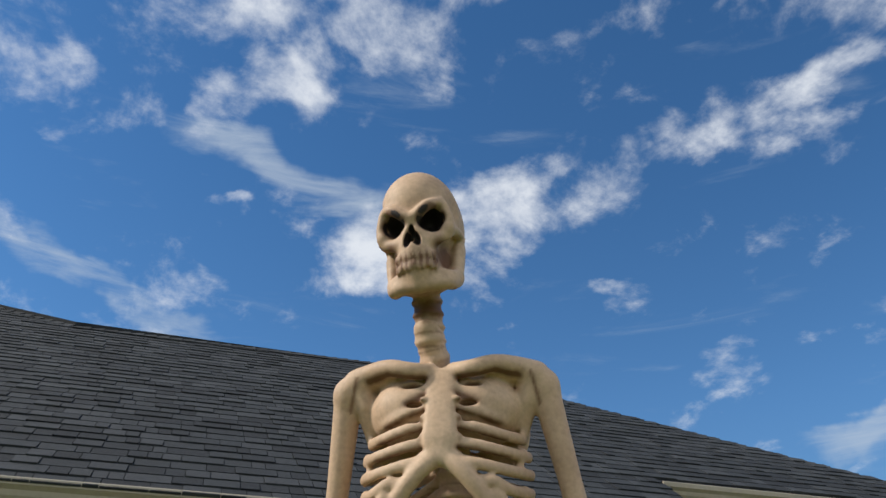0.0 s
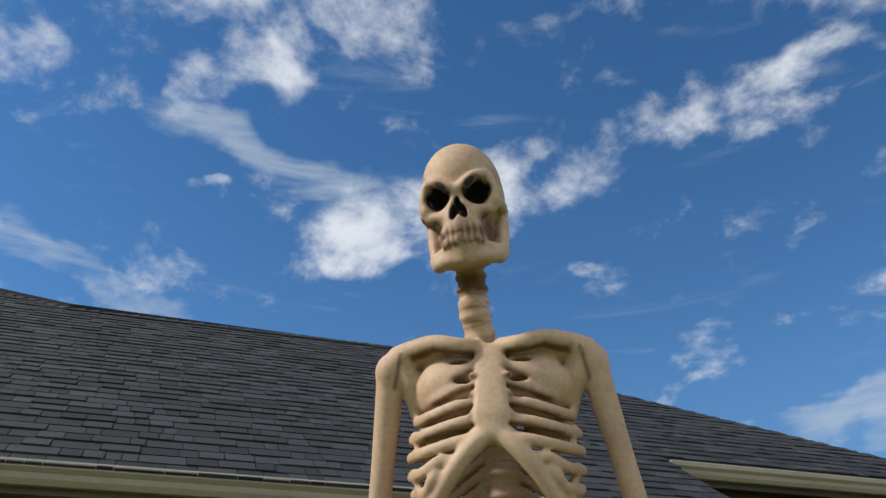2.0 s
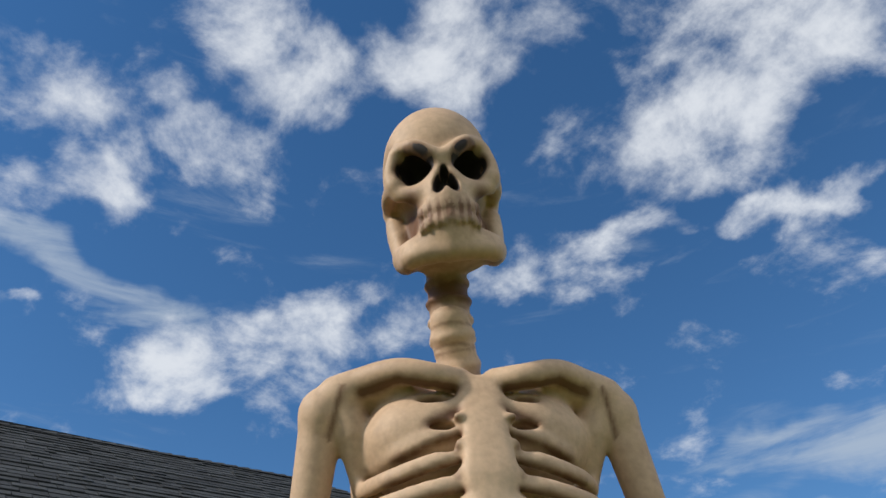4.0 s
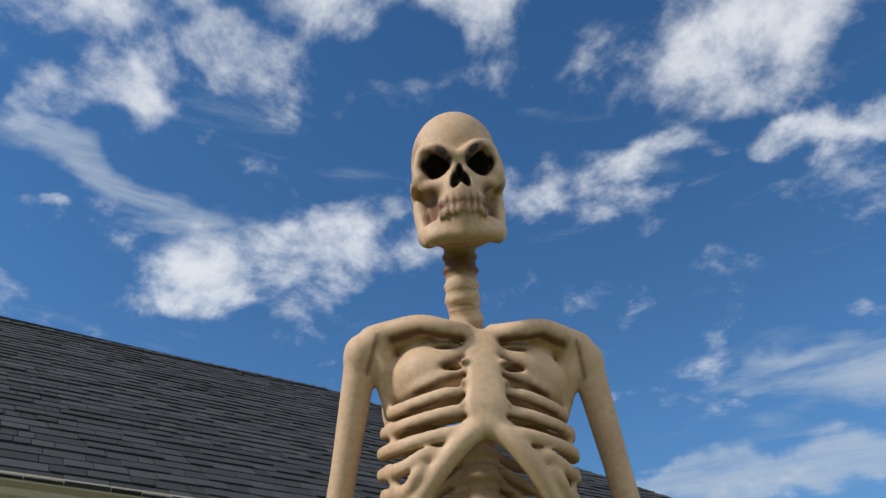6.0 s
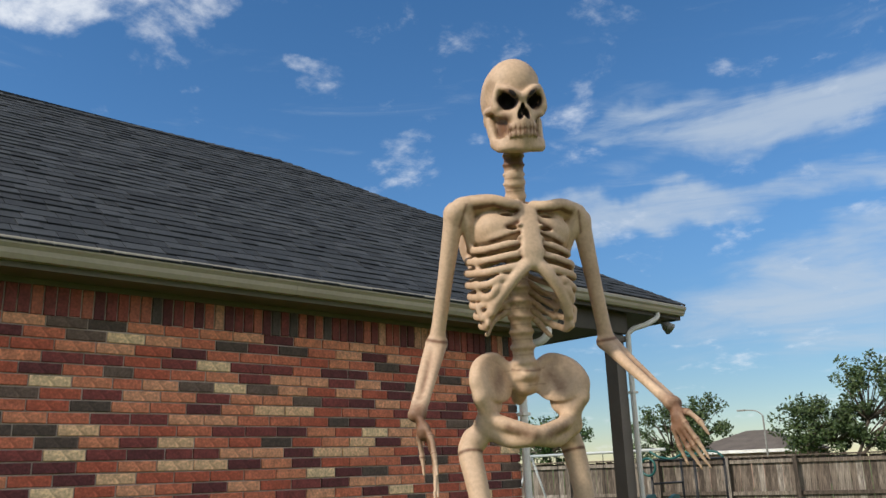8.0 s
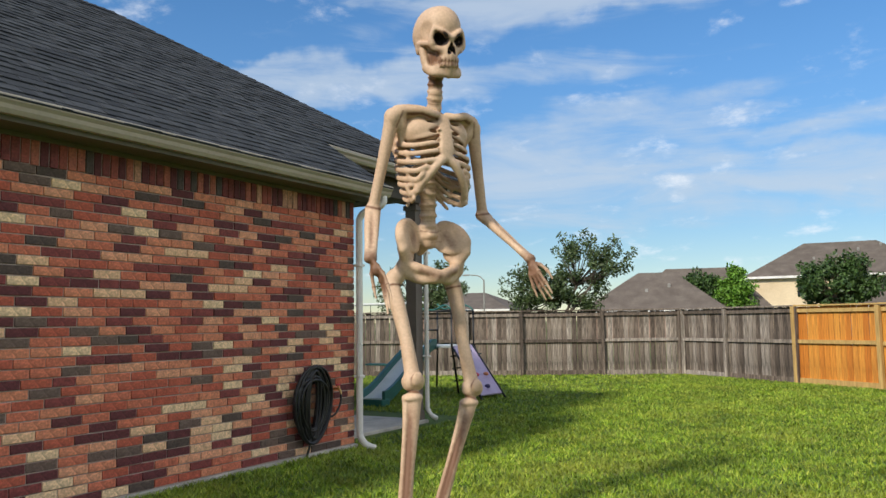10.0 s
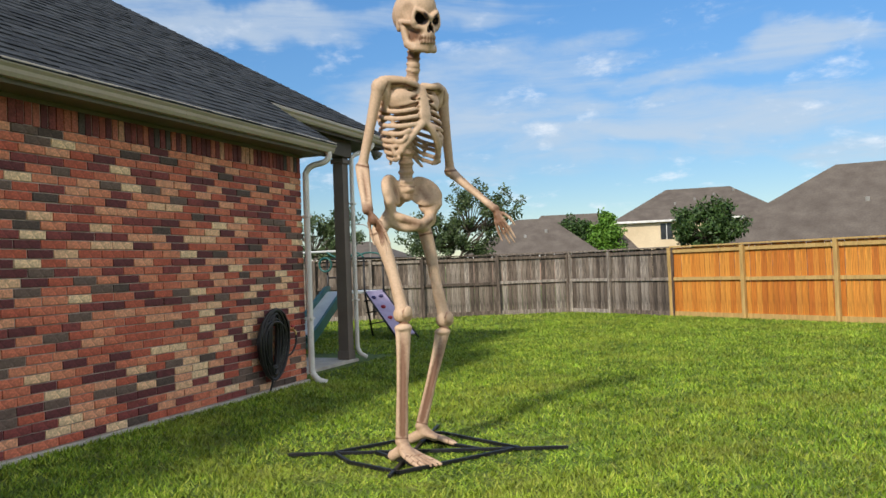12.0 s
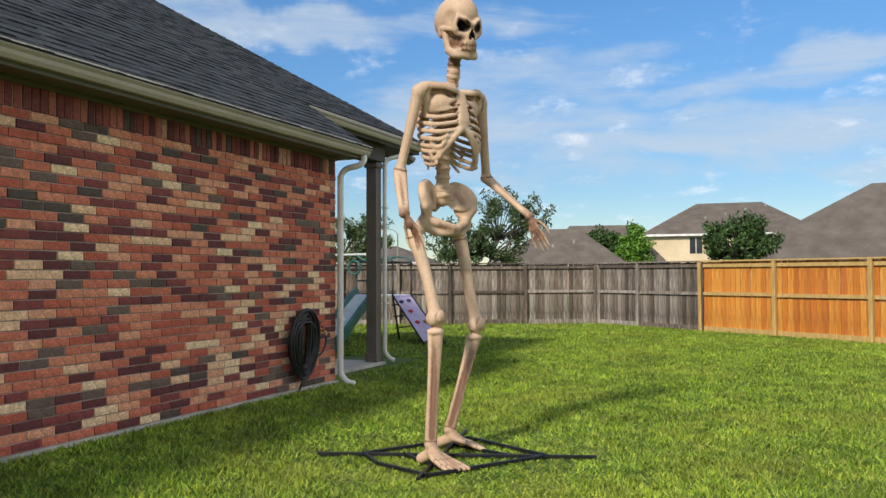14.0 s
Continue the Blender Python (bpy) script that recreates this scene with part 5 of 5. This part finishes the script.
# ---------------- neighbouring houses ----------------


def far_house(at, rz, w, d, eave, peak, ridge, wall_mat, label, windows=(), vents=3):
    h = thing("neighbour_house", label, "house", at, rz)
    part("wall", boxed((-w / 2, -d / 2, 0), (w / 2, d / 2, eave)), wall_mat, h)
    o = .4
    bm = bmesh.new()
    ring = [bm.verts.new(p) for p in ((-w / 2 - o, -d / 2 - o, eave), (w / 2 + o, -d / 2 - o, eave), (w / 2 + o, d / 2 + o, eave), (-w / 2 - o, d / 2 + o, eave))]
    r0, r1 = bm.verts.new((-ridge / 2, 0, peak)), bm.verts.new((ridge / 2, 0, peak))
    for f in ((ring[0], ring[1], r1, r0), (ring[1], ring[2], r1), (ring[2], ring[3], r0, r1), (ring[3], ring[0], r0), (ring[3], ring[2], ring[1], ring[0])):
        bm.faces.new(f)
    rf = part("roof", bm, far_roof, h, "brown shingle hip roof")
    part("eave_trim", boxed((-w / 2 - o, -d / 2 - o - .02, eave - .18), (w / 2 + o, -d / 2 - o + .06, eave + .02), .01), trim_white, h)
    part("eave_trim", boxed((-w / 2 - o - .02, -d / 2 - o, eave - .18), (-w / 2 - o + .06, d / 2 + o, eave + .02), .01), trim_white, h)
    for x, z, ww, hh in windows:
        wd = part("window", boxed((x - ww / 2, -d / 2 - .02, z - hh / 2), (x + ww / 2, -d / 2 + .02, z + hh / 2)), window_dark, h, "dark glass window")
        part("frame", boxed((x - .03, -d / 2 - .035, z - hh / 2), (x + .03, -d / 2 - .022, z + hh / 2)), trim_white, wd)
    for k in range(vents):
        u = (k + .5) / max(vents, 1)
        y, f = -d / 2 * (1 - .45 - .12 * k), .45 + .12 * k
        part("roof_vent", boxed((-ridge / 2 + u * ridge * 1.2 - .1, y - .1, eave + (peak - eave) * f), (-ridge / 2 + u * ridge * 1.2 + .1, y + .1, eave + (peak - eave) * f + .3), .03), lamp_grey, rf)
    return h


def from_eye(az, dist):
    return (5.437 + dist * math.sin(radians(az)), -9.997 + dist * math.cos(radians(az)), 0)


far_house(from_eye(-3.9, 84), 4, 15, 11, 5.15, 8.4, 6.0, far_wall, "beige two-storey house with brown roof behind the fence", [(-2.9, 4.1, 1.1, 1.5), (3.4, 4.1, 1.1, 1.5)], 4)
far_house(from_eye(7.6, 47), -8, 17, 11, 2.0, 6.1, 5.0, far_brick, "brown-roofed brick house standing close behind the fence", [], 2)
far_house(from_eye(-15.0, 62), 12, 9, 9, 2.1, 4.9, 2.5, far_brick, "low brown-roofed house beyond the trees", [], 2)
far_house(from_eye(-12.4, 70), 12, 10, 9, 2.2, 5.6, 5, far_brick, "brown-roofed single-storey house beyond the fence", [], 2)
far_house(from_eye(-27.2, 66), 12, 7, 9, 2.4, 3.8, 1.5, far_brick, "far low house with a dark roof beyond the fence", [], 0)
sl = thing("street_lamp", "slim grey street lamp far beyond the fence", "street lamp", (-19.5, 40.0, 0))
part("pole", tube(bmesh.new(), [(0, 0, 0), (0, 0, 4.3)], [.07, .05], 8), lamp_grey, sl)
part("arm", tube(bmesh.new(), spline([(0, 0, 4.3), (-.4, 0, 4.6), (-1.2, 0, 4.7)], 4), .035, 8), lamp_grey, sl)
part("lamp_head", boxed((-1.6, -.1, 4.64), (-1.1, .1, 4.74), .03), lamp_grey, sl)

# ---------------- grass ----------------


def grow_grass():
    rg = np.random.RandomState(4)
    n = 420000
    # denser near the end of the walk
    r = 2.2 + 26 * rg.rand(n) ** 1.35
    a = radians(-62) + radians(92) * rg.rand(n)
    x, y = 5.43 + r * np.sin(a), -10.0 + r * np.cos(a)
    # and thinner over the rest of the yard
    m = 240000
    x = np.concatenate((x, .05 + 16 * rg.rand(m)))
    y = np.concatenate((y, -14 + 28 * rg.rand(m)))
    r = np.hypot(x - 5.43, y + 10.0)
    ok = ((x > .045) | (y > 3.05) | ((y > WALL_END + .05) & (x > -.60))) & (y < 14.3 + .45 * np.minimum(x, 0) - .70 * np.maximum(x, 0)) & ~((x > -.14) & (x < .48) & (y > -.72) & (y < -.5))
    x, y, r = x[ok], y[ok], r[ok]
    n = len(x)
    tuft = np.sin(x * 9.1 + np.sin(y * 7.3)) * np.sin(y * 8.7 + np.sin(x * 6.1))
    h = (.027 + .020 * rg.rand(n) + .008 * tuft) * (1 + .012 * r)
    w = (.0035 + .0022 * rg.rand(n)) * (1 + .09 * r)
    t = rg.rand(n) * math.tau
    lean = rg.normal(size=(n, 2)) * .028
    h = h * np.where((x - 2.85) ** 2 + (y + 3.75) ** 2 < 1.7, .6, 1)
    base = np.stack((x, y, ground_z(x, y)), 1)
    side = np.stack((np.cos(t) * w, np.sin(t) * w, np.zeros(n)), 1)
    tip = base + np.stack((lean[:, 0], lean[:, 1], h), 1)
    verts = np.stack((base - side, base + side, tip), 1).reshape(-1, 3)
    ob = from_arrays("grass", verts, np.arange(n * 3).reshape(-1, 3), blade_green)
    tagged(ob, "short mown green lawn grass with yellowish patches", "grass", kind="stuff")


grow_grass()

# ---------------- bricks of the wall ----------------
COURSE, LENGTH, JOINT, BASE_Z = .0774, .2515, .0105, .143


def brick_verts(w, h, jit):
    c = .0035
    x = jit
    return [(-.013, -w / 2, -h / 2), (-.013, w / 2, -h / 2), (-.013, w / 2, h / 2), (-.013, -w / 2, h / 2),
            (x - c, -w / 2, -h / 2), (x - c, w / 2, -h / 2), (x - c, w / 2, h / 2), (x - c, -w / 2, h / 2),
            (x, -w / 2 + c, -h / 2 + c), (x, w / 2 - c, -h / 2 + c), (x, w / 2 - c, h / 2 - c), (x, -w / 2 + c, h / 2 - c)]


BRICK_FACES = [(8, 9, 10, 11)] + [(4 + i, 4 + (i + 1) % 4, 8 + (i + 1) % 4, 8 + i) for i in range(4)] + [(i, (i + 1) % 4, 4 + (i + 1) % 4, 4 + i) for i in range(4)]


def lay_bricks():
    rg = random.Random(21)
    kinds = {}
    for kind, (w, h) in (("run", (LENGTH, COURSE - JOINT)),):
        for v in range(5):
            me = bpy.data.meshes.new("brick")
            me.from_pydata(brick_verts(w, h, (v - 2) * .0018), [], BRICK_FACES)
            me.materials.append(brick_each)
            kinds.setdefault(kind, []).append(me)
    verts, faces, loose = [], [], 0
    upright = ([], [])

    def lay(kind, y, z, w, h):
        nonlocal loose
        tilt = rg.uniform(-.004, .004)
        whole = abs(w - (LENGTH if kind == "run" else .0685)) < .002
        if kind == "run" and whole and -5.35 < y < -3.75 and loose < 298:
            ob = new("brick", rg.choice(kinds[kind]))
            ob.parent = wall
            ob.location, ob.rotation_euler = (0, y, z + rg.uniform(-.0012, .0012)), (tilt, 0, 0)
            loose += 1
            return
        vs, fs = (verts, faces) if kind == "run" else upright
        o = len(vs)
        for vx, vy, vz in brick_verts(w, h, rg.uniform(-.004, .004)):
            vs.append((vx, y + vy, z + vz + vy * tilt))
        fs.extend([tuple(o + i for i in f) for f in BRICK_FACES])
    for row in range(34):
        z = BASE_Z + (row + .5) * COURSE
        y1 = WALL_END
        first = True
        while y1 > WALL_START:
            w = LENGTH if not (first and row % 2) else LENGTH * .47
            first = False
            if rg.random() < .03:
                w *= .75
            lay("run", y1 - w / 2, z, w, COURSE - JOINT)
            y1 -= w + JOINT
    z = BASE_Z + 34 * COURSE + .1015
    y = WALL_END - .035
    while y > WALL_START:
        lay("up", y, z + rg.uniform(-.006, .006), .0685, .203)
        y -= .0685 + JOINT
    ob = from_arrays("brick_field", verts, faces, brick_joined, wall)
    ob["kind"] = "stuff"
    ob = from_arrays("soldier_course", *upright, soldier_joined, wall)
    ob["kind"] = "stuff"


lay_bricks()

# ---------------- shingles of the roof ----------------


def lay_shingles():
    rg = random.Random(33)
    sl = math.hypot(1, PITCH)
    ux, uz = -1 / sl, PITCH / sl                    # up the slope
    nx, nz = PITCH / sl, 1 / sl                     # out of the slope
    expo = .142
    faces_t = [(4, 5, 6, 7), (0, 1, 5, 4), (1, 2, 6, 5), (3, 0, 4, 7)]
    verts, faces, loose = [], [], 0
    shared = {}

    def tab(w, th):
        # local: x along the wall, y up the slope, z out
        return [(0, 0, -.004), (w, 0, -.004), (w, expo * 1.15, -.004), (0, expo * 1.15, -.004), (.002, 0, th), (w - .002, 0, th), (w, expo * 1.15, th * .25), (0, expo * 1.15, th * .25)]
    for c in range(70):
        u0 = c * expo - .02
        x = EAVE_X + ux * u0
        z = EAVE_Z + uz * u0
        lift = .006
        right = -.70 if x > -.60 else min(hip_y(x), 3.2)
        left = -13.0
        if x < KINK[0] + .03:
            right = KINK[1] + (KINK[0] - x) * (-13 - KINK[1]) / (KINK[0] + 7.2)
        if right <= left + .1:
            break
        y = right - rg.uniform(0, .02)
        while y > left:
            w = rg.choice((.09, .12, .15, .18, .22, .27))
            th = rg.choice((.009, .010, .015, .017))
            y0 = y - w
            o3 = (x + nx * lift, y0, z + nz * lift)
            if loose < 296 and x > -1.25 and -5.4 < y0 < -3.0:
                key = (w, th)
                if key not in shared:
                    me = bpy.data.meshes.new("shingle")
                    me.from_pydata(tab(w - .003, th), [], faces_t)
                    me.materials.append(shingle_each)
                    shared[key] = me
                ob = new("shingle", shared[key])
                ob.parent = roof
                m = Matrix(((0, ux, nx, o3[0]), (1, 0, 0, o3[1]), (0, uz, nz, o3[2]), (0, 0, 0, 1)))
                ob.matrix_basis = m
                loose += 1
            else:
                o = len(verts)
                for a, b, d in tab(w - .003, th):
                    verts.append((o3[0] + ux * b + nx * d, o3[1] + a, o3[2] + uz * b + nz * d))
                faces.extend([tuple(o + i for i in f) for f in faces_t])
            y = y0
    # caps along ridge and hips
    for a, b in ((P(*TIP), P(*RIDGE)), (P(*RIDGE), P(*KINK)), (P(*KINK), P(-7.2, -13))):
        a, b = Vector(a), Vector(b)
        d = (b - a).normalized()
        s = d.cross(Vector((0, 0, 1))).normalized()
        n = int((b - a).length / .14)
        for k in range(n):
            p = a + d * (k * .14) + Vector((0, 0, .012))
            q = p + d * .2
            o = len(verts)
            for pt, top in ((p, .030), (q, .012)):
                for off, dz in ((-.13, -.055), (0, top), (.13, -.055)):
                    verts.append(tuple(pt + s * off + Vector((0, 0, dz - .012))))
            faces.extend([(o, o + 1, o + 4, o + 3), (o + 1, o + 2, o + 5, o + 4)])
    ob = from_arrays("shingle_field", verts, faces, shingle_joined, roof)
    ob["kind"] = "stuff"


lay_shingles()
